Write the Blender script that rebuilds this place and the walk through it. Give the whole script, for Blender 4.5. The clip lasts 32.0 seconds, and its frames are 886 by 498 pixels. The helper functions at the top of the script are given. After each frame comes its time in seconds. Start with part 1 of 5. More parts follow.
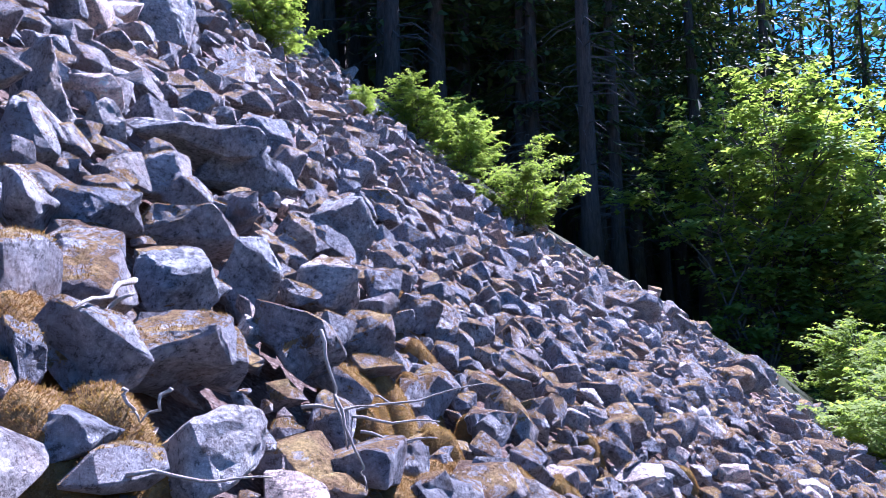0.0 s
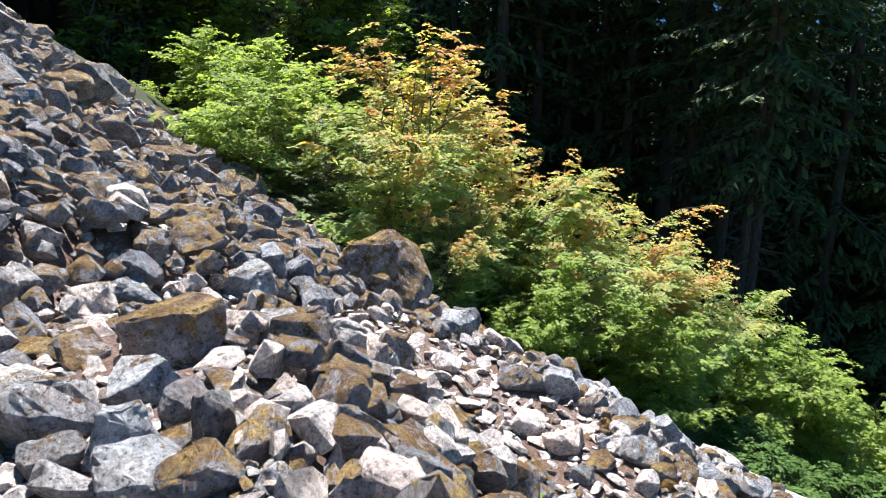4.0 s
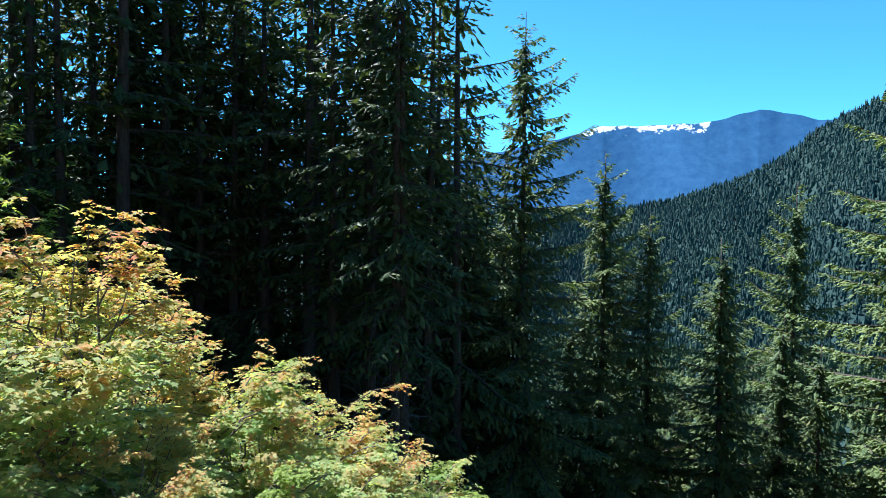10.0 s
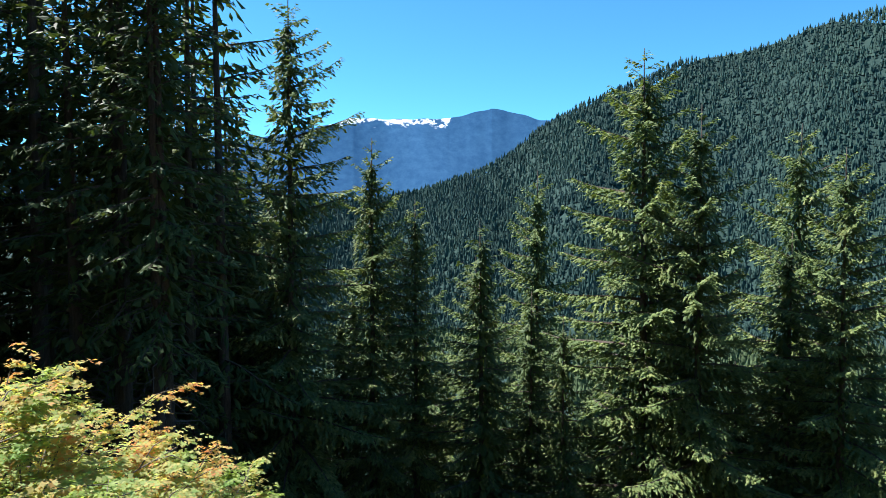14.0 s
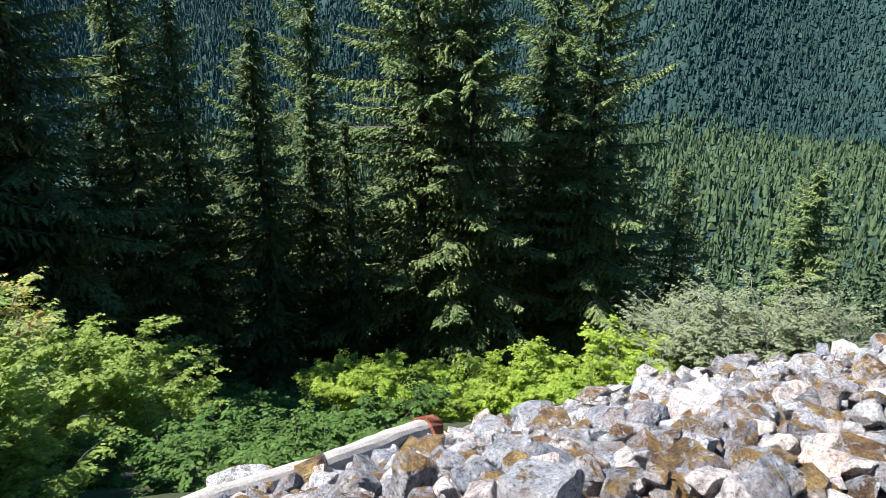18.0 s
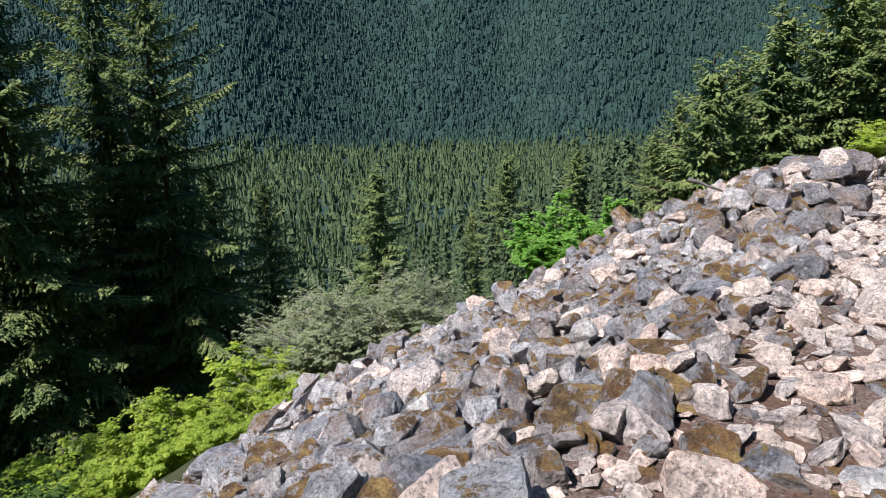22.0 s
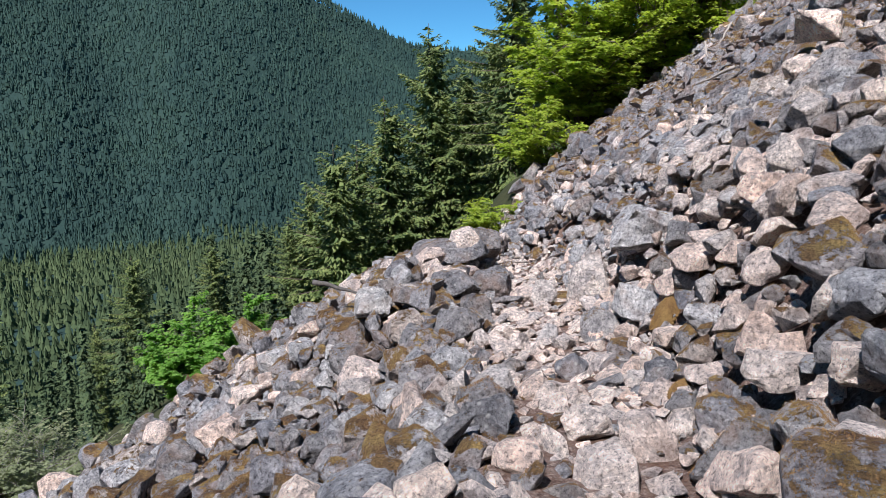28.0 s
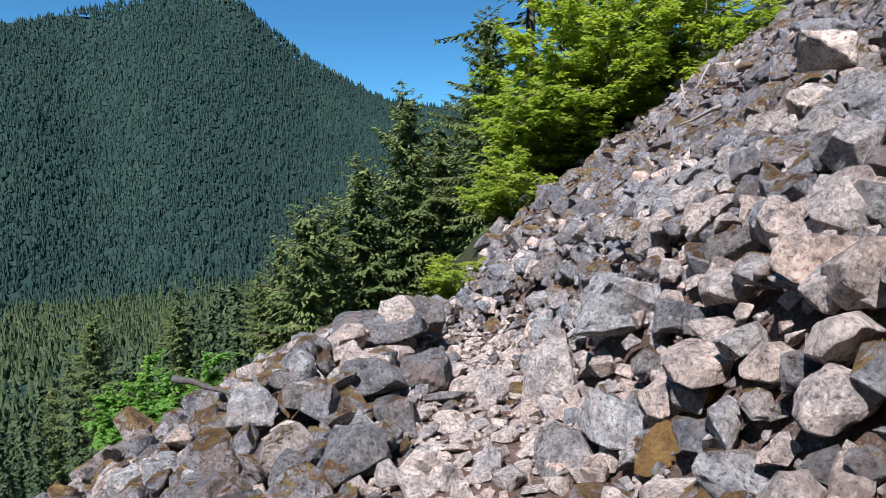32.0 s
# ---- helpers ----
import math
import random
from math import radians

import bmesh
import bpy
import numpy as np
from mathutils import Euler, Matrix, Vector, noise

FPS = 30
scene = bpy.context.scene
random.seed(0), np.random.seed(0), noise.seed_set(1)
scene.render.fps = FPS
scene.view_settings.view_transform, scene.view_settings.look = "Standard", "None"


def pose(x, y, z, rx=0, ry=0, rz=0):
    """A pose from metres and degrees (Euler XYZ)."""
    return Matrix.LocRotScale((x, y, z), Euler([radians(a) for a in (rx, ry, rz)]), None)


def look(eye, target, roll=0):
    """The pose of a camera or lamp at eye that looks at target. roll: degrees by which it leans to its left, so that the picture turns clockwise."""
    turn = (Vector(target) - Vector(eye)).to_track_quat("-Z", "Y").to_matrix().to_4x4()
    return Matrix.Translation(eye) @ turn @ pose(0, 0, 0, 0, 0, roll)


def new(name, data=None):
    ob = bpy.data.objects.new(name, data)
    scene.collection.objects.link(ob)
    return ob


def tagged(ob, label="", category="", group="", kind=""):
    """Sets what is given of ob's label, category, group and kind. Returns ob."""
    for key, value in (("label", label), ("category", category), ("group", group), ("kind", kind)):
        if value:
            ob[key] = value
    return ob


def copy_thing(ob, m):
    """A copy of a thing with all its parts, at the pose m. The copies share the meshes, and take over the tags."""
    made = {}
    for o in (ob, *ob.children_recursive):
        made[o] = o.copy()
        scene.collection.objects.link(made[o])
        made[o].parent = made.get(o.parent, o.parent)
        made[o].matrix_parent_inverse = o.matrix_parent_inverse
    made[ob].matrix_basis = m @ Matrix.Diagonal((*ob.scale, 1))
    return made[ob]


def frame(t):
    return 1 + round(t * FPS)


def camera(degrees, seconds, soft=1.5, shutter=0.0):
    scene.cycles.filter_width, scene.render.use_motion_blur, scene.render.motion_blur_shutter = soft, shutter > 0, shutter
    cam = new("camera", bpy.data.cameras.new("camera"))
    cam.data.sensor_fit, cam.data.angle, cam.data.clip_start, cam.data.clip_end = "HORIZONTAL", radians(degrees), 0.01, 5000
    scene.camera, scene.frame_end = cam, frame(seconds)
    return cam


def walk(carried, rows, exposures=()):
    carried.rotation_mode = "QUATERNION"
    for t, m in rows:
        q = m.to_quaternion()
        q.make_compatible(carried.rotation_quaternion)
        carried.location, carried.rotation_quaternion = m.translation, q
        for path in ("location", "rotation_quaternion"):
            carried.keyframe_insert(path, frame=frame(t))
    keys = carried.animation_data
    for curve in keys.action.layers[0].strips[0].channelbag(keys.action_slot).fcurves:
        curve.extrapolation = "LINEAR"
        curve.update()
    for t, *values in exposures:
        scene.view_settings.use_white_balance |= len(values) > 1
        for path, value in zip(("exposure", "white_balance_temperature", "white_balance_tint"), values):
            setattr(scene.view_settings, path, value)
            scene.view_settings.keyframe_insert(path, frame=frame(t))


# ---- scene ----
cam = camera(67.3, 32.0, 0.75)
METRES, EYE, TILT, LEAN, TURN = 17.5, 1.5, 6.5, 1.0, 0.0
ROWS = [
    (0.0, 0.0, 0.0, 0.0, 0.0, 0.0, -0.0),
    (0.5, 0.0157, 0.0187, -0.0074, -6.62, -1.34, -0.78),
    (1.0, 0.0259, 0.0342, -0.0144, -11.89, -2.38, -1.37),
    (1.5, 0.0407, 0.0471, -0.0213, -18.65, -3.61, -2.2),
    (2.0, 0.0582, 0.0586, -0.0253, -26.36, -6.2, -3.08),
    (2.5, 0.0681, 0.0737, -0.0306, -32.68, -9.52, -3.66),
    (3.0, 0.0788, 0.0858, -0.0396, -38.03, -13.62, -4.21),
    (3.5, 0.0961, 0.0945, -0.0433, -43.6, -17.37, -4.81),
    (4.0, 0.1017, 0.1006, -0.0495, -48.5, -20.61, -5.24),
    (4.5, 0.1065, 0.1262, -0.0534, -51.11, -22.85, -5.53),
    (6.5, 0.1331, 0.2034, -0.0683, -62.67, -20.33, -6.66),
    (7.0, 0.14, 0.2174, -0.062, -68.6, -15.66, -6.89),
    (7.5, 0.137, 0.2328, -0.0576, -72.96, -10.94, -6.94),
    (8.0, 0.1404, 0.2384, -0.0574, -76.14, -6.19, -7.02),
    (8.5, 0.138, 0.2398, -0.0527, -78.04, -2.97, -7.03),
    (9.0, 0.1371, 0.2442, -0.0531, -78.83, -1.59, -7.1),
    (9.5, 0.1387, 0.2505, -0.0578, -79.61, -1.69, -7.16),
    (10.0, 0.1495, 0.2605, -0.0622, -80.8, -2.04, -7.18),
    (10.5, 0.1566, 0.274, -0.0587, -82.56, -1.94, -7.2),
    (11.0, 0.1573, 0.2847, -0.0598, -84.59, -2.05, -7.13),
    (11.5, 0.1701, 0.2951, -0.0674, -87.59, -2.26, -7.02),
    (12.0, 0.1801, 0.3087, -0.0717, -90.28, -1.81, -6.89),
    (12.5, 0.1868, 0.3193, -0.0759, -93.46, -1.02, -6.8),
    (13.0, 0.1974, 0.3241, -0.082, -97.49, -0.94, -6.68),
    (13.5, 0.1989, 0.3373, -0.0905, -99.9, -0.03, -6.5),
    (15.5, 0.2428, 0.3642, -0.1047, -111.22, -6.12, -6.07),
    (16.0, 0.2531, 0.3691, -0.1139, -114.17, -9.48, -5.9),
    (16.5, 0.2647, 0.366, -0.1223, -117.0, -11.82, -5.65),
    (17.0, 0.2731, 0.3718, -0.134, -118.25, -13.23, -5.52),
    (17.5, 0.2886, 0.3838, -0.1396, -119.86, -14.77, -5.3),
    (18.0, 0.3097, 0.3842, -0.1463, -121.91, -16.03, -5.05),
    (18.5, 0.3179, 0.3906, -0.1486, -122.98, -17.03, -4.86),
    (19.0, 0.3271, 0.393, -0.1527, -124.6, -16.79, -4.68),
    (19.5, 0.3368, 0.392, -0.1589, -126.14, -16.18, -4.55),
    (20.0, 0.3536, 0.3993, -0.169, -128.25, -15.57, -4.4),
    (20.5, 0.3782, 0.3981, -0.1809, -133.46, -14.83, -3.93),
    (21.0, 0.3868, 0.3955, -0.1809, -141.69, -13.69, -2.97),
    (21.5, 0.3951, 0.3968, -0.1796, -150.53, -12.57, -1.83),
    (22.0, 0.3909, 0.3873, -0.1797, -158.5, -12.02, -0.85),
    (22.5, 0.3834, 0.372, -0.182, -166.14, -12.33, 0.07),
    (23.0, 0.3901, 0.3541, -0.1846, -173.13, -12.39, 0.84),
    (23.5, 0.399, 0.3366, -0.1828, -178.95, -12.11, 1.41),
    (24.0, 0.3943, 0.32, -0.1845, -183.88, -11.37, 1.9),
    (24.5, 0.3849, 0.2992, -0.1886, -187.23, -10.09, 2.4),
    (25.0, 0.3935, 0.277, -0.1831, -187.8, -8.52, 2.62),
    (25.5, 0.396, 0.2641, -0.1822, -186.82, -7.12, 2.48),
    (27.5, 0.3889, 0.2299, -0.1836, -188.77, -5.36, 2.38),
    (28.0, 0.384, 0.2249, -0.1838, -188.96, -4.57, 2.58),
    (28.5, 0.3725, 0.2163, -0.1823, -188.99, -4.27, 2.59),
    (29.0, 0.3607, 0.2076, -0.183, -190.01, -3.85, 2.63),
    (29.5, 0.3608, 0.1919, -0.1828, -190.74, -2.98, 2.65),
    (30.0, 0.3603, 0.1728, -0.1803, -190.43, -2.18, 2.52),
    (30.5, 0.3482, 0.1592, -0.1836, -190.99, -1.73, 2.47),
    (31.0, 0.3367, 0.1497, -0.1838, -192.03, -1.28, 2.63),
    (31.5, 0.3356, 0.1314, -0.1808, -191.9, -0.74, 2.65),
    (32.0, 0.3334, 0.118, -0.1793, -190.98, -0.14, 2.51),
]
# stops, white balance in kelvin and tint: the picture is veiled and bluish against the sun at first
EXPOSURES = [(0.0, 2.04, 5000, 37), (2.0, 2.2, 5030, 32), (3.0, 1.95, 5780, 19), (4.0, 1.8, 6000, 12), (7.0, 1.56, 5720, 17), (9.0, 1.93, 5100, 23), (10.5, 1.61, 5700, 9), (13.0, 1.63, 6100, 13), (16.0, 1.56, 5850, 11), (20.0, 1.58, 6080, 15), (23.0, 0.73, 6150, 17), (32.0, 0.7, 5960, 17)]
walk(cam, [(t, pose(0, 0, EYE, TILT, LEAN, TURN) @ pose(METRES * x, METRES * y, METRES * z, 90 + pitch, roll, yaw)) for t, x, y, z, yaw, pitch, roll in ROWS], EXPOSURES)


# ---- light ----
SUN_AZ, SUN_EL = 40.0, 56.0  # clockwise from +y, above the horizon
world = bpy.data.worlds.new("world")
scene.world = world
world.use_nodes = True
wn = world.node_tree.nodes
sky = wn.new("ShaderNodeTexSky")
sky.sky_type, sky.sun_disc = "NISHITA", False
sky.sun_elevation, sky.sun_rotation = radians(SUN_EL), radians(SUN_AZ)
sky.altitude, sky.air_density, sky.dust_density, sky.ozone_density = 2000, 0.85, 0.0, 4.0
clear = wn.new("ShaderNodeMix")
clear.data_type, clear.blend_type = "RGBA", "MULTIPLY"
clear.inputs[0].default_value, clear.inputs[7].default_value = 1.0, (0.58, 1.17, 1.21, 1)
world.node_tree.links.new(sky.outputs[0], clear.inputs[6])
world.node_tree.links.new(clear.outputs[2], wn["Background"].inputs[0])
wn["Background"].inputs[1].default_value = 0.066
sun = new("sun", bpy.data.lights.new("sun", "SUN"))
sun.data.energy, sun.data.angle, sun.data.color = 5.0, radians(0.5), (1.0, 0.95, 0.88)
s_az, s_el = radians(SUN_AZ), radians(SUN_EL)
sun.matrix_world = look((math.sin(s_az) * math.cos(s_el) * 100, math.cos(s_az) * math.cos(s_el) * 100, math.sin(s_el) * 100), (0, 0, 0))


# ---- materials ----
def material(name, rough=0.9, spec=0.2):
    m = bpy.data.materials.new(name)
    m.use_nodes = True
    b = m.node_tree.nodes["Principled BSDF"]
    b.inputs["Roughness"].default_value = rough
    b.inputs["Specular IOR Level"].default_value = spec
    return m, m.node_tree, b


def node(tree, kind, **values):
    n = tree.nodes.new(kind)
    for key, value in values.items():
        n.inputs[key.replace("_", " ")].default_value = value
    return n


def noise_at(tree, scale, detail=4.0, rough=0.6, coords=None):
    n = node(tree, "ShaderNodeTexNoise", Scale=scale, Detail=detail, Roughness=rough)
    if coords is not None:
        tree.links.new(coords, n.inputs["Vector"])
    return n.outputs["Fac"]


def ramp(tree, fac, stops):
    r = tree.nodes.new("ShaderNodeValToRGB")
    e = r.color_ramp.elements
    while len(e) < len(stops):
        e.new(0.5)
    for s, (p, c) in zip(e, stops):
        s.position, s.color = p, (*c, 1) if len(c) == 3 else c
    tree.links.new(fac, r.inputs[0])
    return r.outputs[0]


def mixed(tree, fac, a, b, mode="MIX"):
    m = tree.nodes.new("ShaderNodeMix")
    m.data_type, m.blend_type = "RGBA", mode
    for slot, v in ((0, fac), (6, a), (7, b)):
        if hasattr(v, "is_output"):
            tree.links.new(v, m.inputs[slot])
        else:
            m.inputs[slot].default_value = v if slot == 0 else (*v, 1)
    return m.outputs[2]


def mathn(tree, op, a, b=0.0):
    m = tree.nodes.new("ShaderNodeMath")
    m.operation = op
    for slot, v in ((0, a), (1, b)):
        if hasattr(v, "is_output"):
            tree.links.new(v, m.inputs[slot])
        else:
            m.inputs[slot].default_value = v
    return m.outputs[0]


def bumped(tree, b, height, strength, distance):
    n = node(tree, "ShaderNodeBump", Strength=strength, Distance=distance)
    tree.links.new(height, n.inputs["Height"])
    tree.links.new(n.outputs[0], b.inputs["Normal"])


def random_value(tree):
    """A number per stone or leaf, whether it is an object of its own or an island of a mesh."""
    g, o = tree.nodes.new("ShaderNodeNewGeometry"), tree.nodes.new("ShaderNodeObjectInfo")
    return mathn(tree, "FRACT", mathn(tree, "ADD", g.outputs["Random Per Island"], o.outputs["Random"]))


def rock_material(name, tones, moss, moss_tones, lichen):
    """Broken volcanic stone: a tone per stone, stains, streaks along its own grain, cracks, pale lichen, moss where noise and an upward face allow it."""
    m, t, b = material(name, 0.85, 0.3)
    co = t.nodes.new("ShaderNodeNewGeometry")
    pos = co.outputs["Position"]
    rnd = random_value(t)
    spin = node(t, "ShaderNodeVectorRotate", Axis=(0.6, 0.5, 0.62))
    t.links.new(pos, spin.inputs["Vector"])
    t.links.new(mathn(t, "MULTIPLY", rnd, 40.0), spin.inputs["Angle"])
    along = node(t, "ShaderNodeMapping", Scale=(2.2, 3.0, 15.0))
    t.links.new(spin.outputs[0], along.inputs[0])
    base = ramp(t, rnd, [(i / (len(tones) - 1), c) for i, c in enumerate(tones)])
    cloud = noise_at(t, 6.0, 7, 0.68, spin.outputs[0])
    base = mixed(t, 0.85, base, ramp(t, cloud, [(0.40, (0.55, 0.55, 0.57)), (0.45, (1.0, 0.99, 0.99)), (0.52, (1.06, 1.05, 1.03)), (0.58, (1.4, 1.37, 1.33))]), "MULTIPLY")
    streak = noise_at(t, 1.6, 7, 0.72, along.outputs[0])
    base = mixed(t, 0.35, base, ramp(t, streak, [(0.42, (0.5, 0.49, 0.5)), (0.46, (1.05, 1.05, 1.05)), (0.58, (1.4, 1.38, 1.36))]), "MULTIPLY")
    grain = noise_at(t, 34.0, 8, 0.82, pos)
    base = mixed(t, 0.9, base, ramp(t, grain, [(0.41, (0.26, 0.26, 0.27)), (0.455, (1.05, 1.05, 1.05)), (0.53, (1.2, 1.2, 1.2)), (0.6, (1.8, 1.79, 1.77))]), "MULTIPLY")
    rust = ramp(t, noise_at(t, 2.4, 5, 0.65, spin.outputs[0]), [(0.5, (0, 0, 0)), (0.68, (0.45, 0.45, 0.45))])
    base = mixed(t, rust, base, (0.42, 0.27, 0.19))
    v = node(t, "ShaderNodeTexVoronoi", Scale=13.0)
    t.links.new(pos, v.inputs["Vector"])
    spot = mathn(t, "MULTIPLY", ramp(t, mathn(t, "ADD", v.outputs["Distance"], mathn(t, "MULTIPLY", grain, 0.35)), [(0.28, (1, 1, 1)), (0.42, (0, 0, 0))]), ramp(t, noise_at(t, 3.1, 4, 0.65, pos), [(0.45, (0, 0, 0)), (0.56, (lichen,) * 3)]))
    base = mixed(t, spot, base, (0.68, 0.68, 0.65))
    sep = t.nodes.new("ShaderNodeSeparateXYZ")
    t.links.new(co.outputs["Normal"], sep.inputs[0])
    up = mathn(t, "MULTIPLY", sep.outputs["Z"], 0.24)
    where = mathn(t, "ADD", mathn(t, "ADD", up, mathn(t, "MULTIPLY", noise_at(t, 8.0, 8, 0.8, pos), 1.2)), mathn(t, "MULTIPLY", rnd, 0.1))
    fac = ramp(t, where, [(moss, (0, 0, 0)), (moss + 0.035, (1, 1, 1))])
    tuft = noise_at(t, 60.0, 6, 0.8, pos)
    mc = ramp(t, noise_at(t, 3.7, 5, 0.7, pos), [(0.38, moss_tones[0]), (0.52, moss_tones[1]), (0.64, moss_tones[2])])
    mc = mixed(t, 0.9, mc, ramp(t, tuft, [(0.34, (0.25, 0.25, 0.25)), (0.64, (1.5, 1.5, 1.5))]), "MULTIPLY")
    base = mixed(t, fac, base, mc)
    t.links.new(base, b.inputs["Base Color"])
    crack = node(t, "ShaderNodeTexVoronoi", Scale=4.5)
    crack.feature = "DISTANCE_TO_EDGE"
    bent = t.nodes.new("ShaderNodeVectorMath")
    bent.operation = "ADD"
    t.links.new(spin.outputs[0], bent.inputs[0])
    t.links.new(mixed(t, 1.0, ramp(t, cloud, [(0.3, (0, 0, 0)), (0.7, (0.4, 0.4, 0.4))]), (1, 1, 1), "MULTIPLY"), bent.inputs[1])
    t.links.new(bent.outputs[0], crack.inputs["Vector"])
    split = ramp(t, crack.outputs["Distance"], [(0.0, (0, 0, 0)), (0.045, (1, 1, 1))])
    h = mathn(t, "ADD", mathn(t, "MULTIPLY", noise_at(t, 10.0, 9, 0.72, pos), 0.8), mathn(t, "MULTIPLY", streak, 0.5))
    h = mathn(t, "ADD", h, mathn(t, "MULTIPLY", grain, 0.45))
    h = mathn(t, "ADD", h, mathn(t, "MULTIPLY", split, 0.16))
    h = mathn(t, "ADD", h, mathn(t, "MULTIPLY", mathn(t, "MULTIPLY", fac, tuft), 0.9))
    bumped(t, b, h, 1.0, 0.11)
    return m


MOSS = ((0.16, 0.09, 0.05), (0.34, 0.21, 0.085), (0.54, 0.38, 0.14))
grey_rock = rock_material("grey_rock", [(0.205, 0.215, 0.241), (0.327, 0.338, 0.358), (0.471, 0.471, 0.476), (0.266, 0.274, 0.292), (0.552, 0.501, 0.46)], 0.935, MOSS, 0.8)
mossy_rock = rock_material("mossy_rock", [(0.22, 0.225, 0.25), (0.33, 0.33, 0.345), (0.26, 0.25, 0.26), (0.40, 0.36, 0.335)], 0.8, MOSS, 0.7)
tan_rock = rock_material("tan_rock", [(0.7, 0.563, 0.483), (0.53, 0.48, 0.455), (0.784, 0.673, 0.591), (0.445, 0.425, 0.415), (0.721, 0.574, 0.489)], 1.0, MOSS, 0.5)
white_rock = rock_material("lichen_rock", [(0.42, 0.42, 0.42), (0.6, 0.6, 0.59)], 1.0, MOSS, 1.0)
dark_rock = rock_material("dark_rock", [(0.154, 0.16, 0.176), (0.242, 0.24, 0.248), (0.198, 0.193, 0.196), (0.319, 0.297, 0.281)], 0.92, MOSS, 0.6)


def plain_material(name, a, b_, scale, rough=0.95, bump=0.4, distance=0.03, stretch=None):
    m, t, b = material(name, rough, 0.15)
    tc = t.nodes.new("ShaderNodeTexCoord")
    co = tc.outputs["Object"]
    if stretch:
        mp = node(t, "ShaderNodeMapping", Scale=stretch)
        t.links.new(co, mp.inputs[0])
        co = mp.outputs[0]
    n1, n2 = noise_at(t, scale, 6, 0.7, co), noise_at(t, scale * 7, 5, 0.7, co)
    c = ramp(t, n1, [(0.3, a), (0.7, b_)])
    c = mixed(t, 0.5, c, ramp(t, n2, [(0.3, (0.45, 0.45, 0.45)), (0.65, (1.2, 1.2, 1.2))]), "MULTIPLY")
    t.links.new(c, b.inputs["Base Color"])
    bumped(t, b, mathn(t, "ADD", n1, mathn(t, "MULTIPLY", n2, 0.5)), bump, distance)
    return m


def gravel_material():
    """Dust, dead needles and fine grit between the stones."""
    m, t, b = material("dusty_gravel", 0.95, 0.15)
    pos = t.nodes.new("ShaderNodeNewGeometry").outputs["Position"]
    v = node(t, "ShaderNodeTexVoronoi", Scale=58.0)
    t.links.new(pos, v.inputs["Vector"])
    cell = t.nodes.new("ShaderNodeSeparateColor")
    t.links.new(v.outputs["Color"], cell.inputs[0])
    grit = ramp(t, cell.outputs[0], [(0.0, (0.13, 0.085, 0.07)), (0.4, (0.26, 0.18, 0.15)), (0.75, (0.24, 0.19, 0.165)), (1.0, (0.44, 0.35, 0.30))])
    fine = noise_at(t, 90.0, 6, 0.75, pos)
    grit = mixed(t, 0.7, grit, ramp(t, fine, [(0.35, (0.35, 0.33, 0.32)), (0.6, (1.25, 1.22, 1.2))]), "MULTIPLY")
    litter = mixed(t, 0.9, (0.19, 0.115, 0.08), ramp(t, noise_at(t, 40.0, 7, 0.8, pos), [(0.35, (0.3, 0.28, 0.26)), (0.62, (1.5, 1.45, 1.4))]), "MULTIPLY")
    c = mixed(t, ramp(t, noise_at(t, 2.6, 7, 0.72, pos), [(0.49, (0, 0, 0)), (0.6, (0.85, 0.85, 0.85))]), grit, litter)
    t.links.new(c, b.inputs["Base Color"])
    bumped(t, b, mathn(t, "ADD", mathn(t, "MULTIPLY", noise_at(t, 14.0, 8, 0.75, pos), 1.2), mathn(t, "ADD", mathn(t, "MULTIPLY", v.outputs["Distance"], -0.25), mathn(t, "MULTIPLY", fine, 0.4))), 1.0, 0.06)
    return m


soil = gravel_material()
forest_floor = plain_material("forest_floor", (0.025, 0.035, 0.014), (0.06, 0.06, 0.028), 0.7, bump=0.6, distance=0.1)
# same haze tint as the far trees: blue mixed into the green
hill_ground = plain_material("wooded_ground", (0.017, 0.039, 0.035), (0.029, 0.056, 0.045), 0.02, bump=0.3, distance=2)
moss_ground = plain_material("moss_ground", (0.13, 0.07, 0.035), (0.36, 0.24, 0.09), 9.0, bump=1.0, distance=0.04)
bark = plain_material("bark", (0.045, 0.036, 0.03), (0.12, 0.095, 0.078), 2.0, bump=1.0, distance=0.06, stretch=(4, 4, 0.6))
twig_bark = plain_material("twig_bark", (0.09, 0.075, 0.06), (0.22, 0.19, 0.16), 5.0, bump=0.4, distance=0.01)
pale_twig = plain_material("pale_twig_bark", (0.19, 0.175, 0.155), (0.36, 0.335, 0.31), 5.0, bump=0.4, distance=0.01)
dead_wood = plain_material("bleached_wood", (0.28, 0.245, 0.21), (0.50, 0.46, 0.41), 3.0, bump=0.7, distance=0.02, stretch=(8, 8, 0.7))
grey_wood = plain_material("grey_dead_wood", (0.06, 0.055, 0.05), (0.15, 0.14, 0.13), 4.0, bump=0.5, distance=0.01, stretch=(8, 8, 0.7))
rotten_wood = plain_material("rotten_red_wood", (0.16, 0.05, 0.025), (0.36, 0.13, 0.07), 6.0, bump=1.0, distance=0.05)


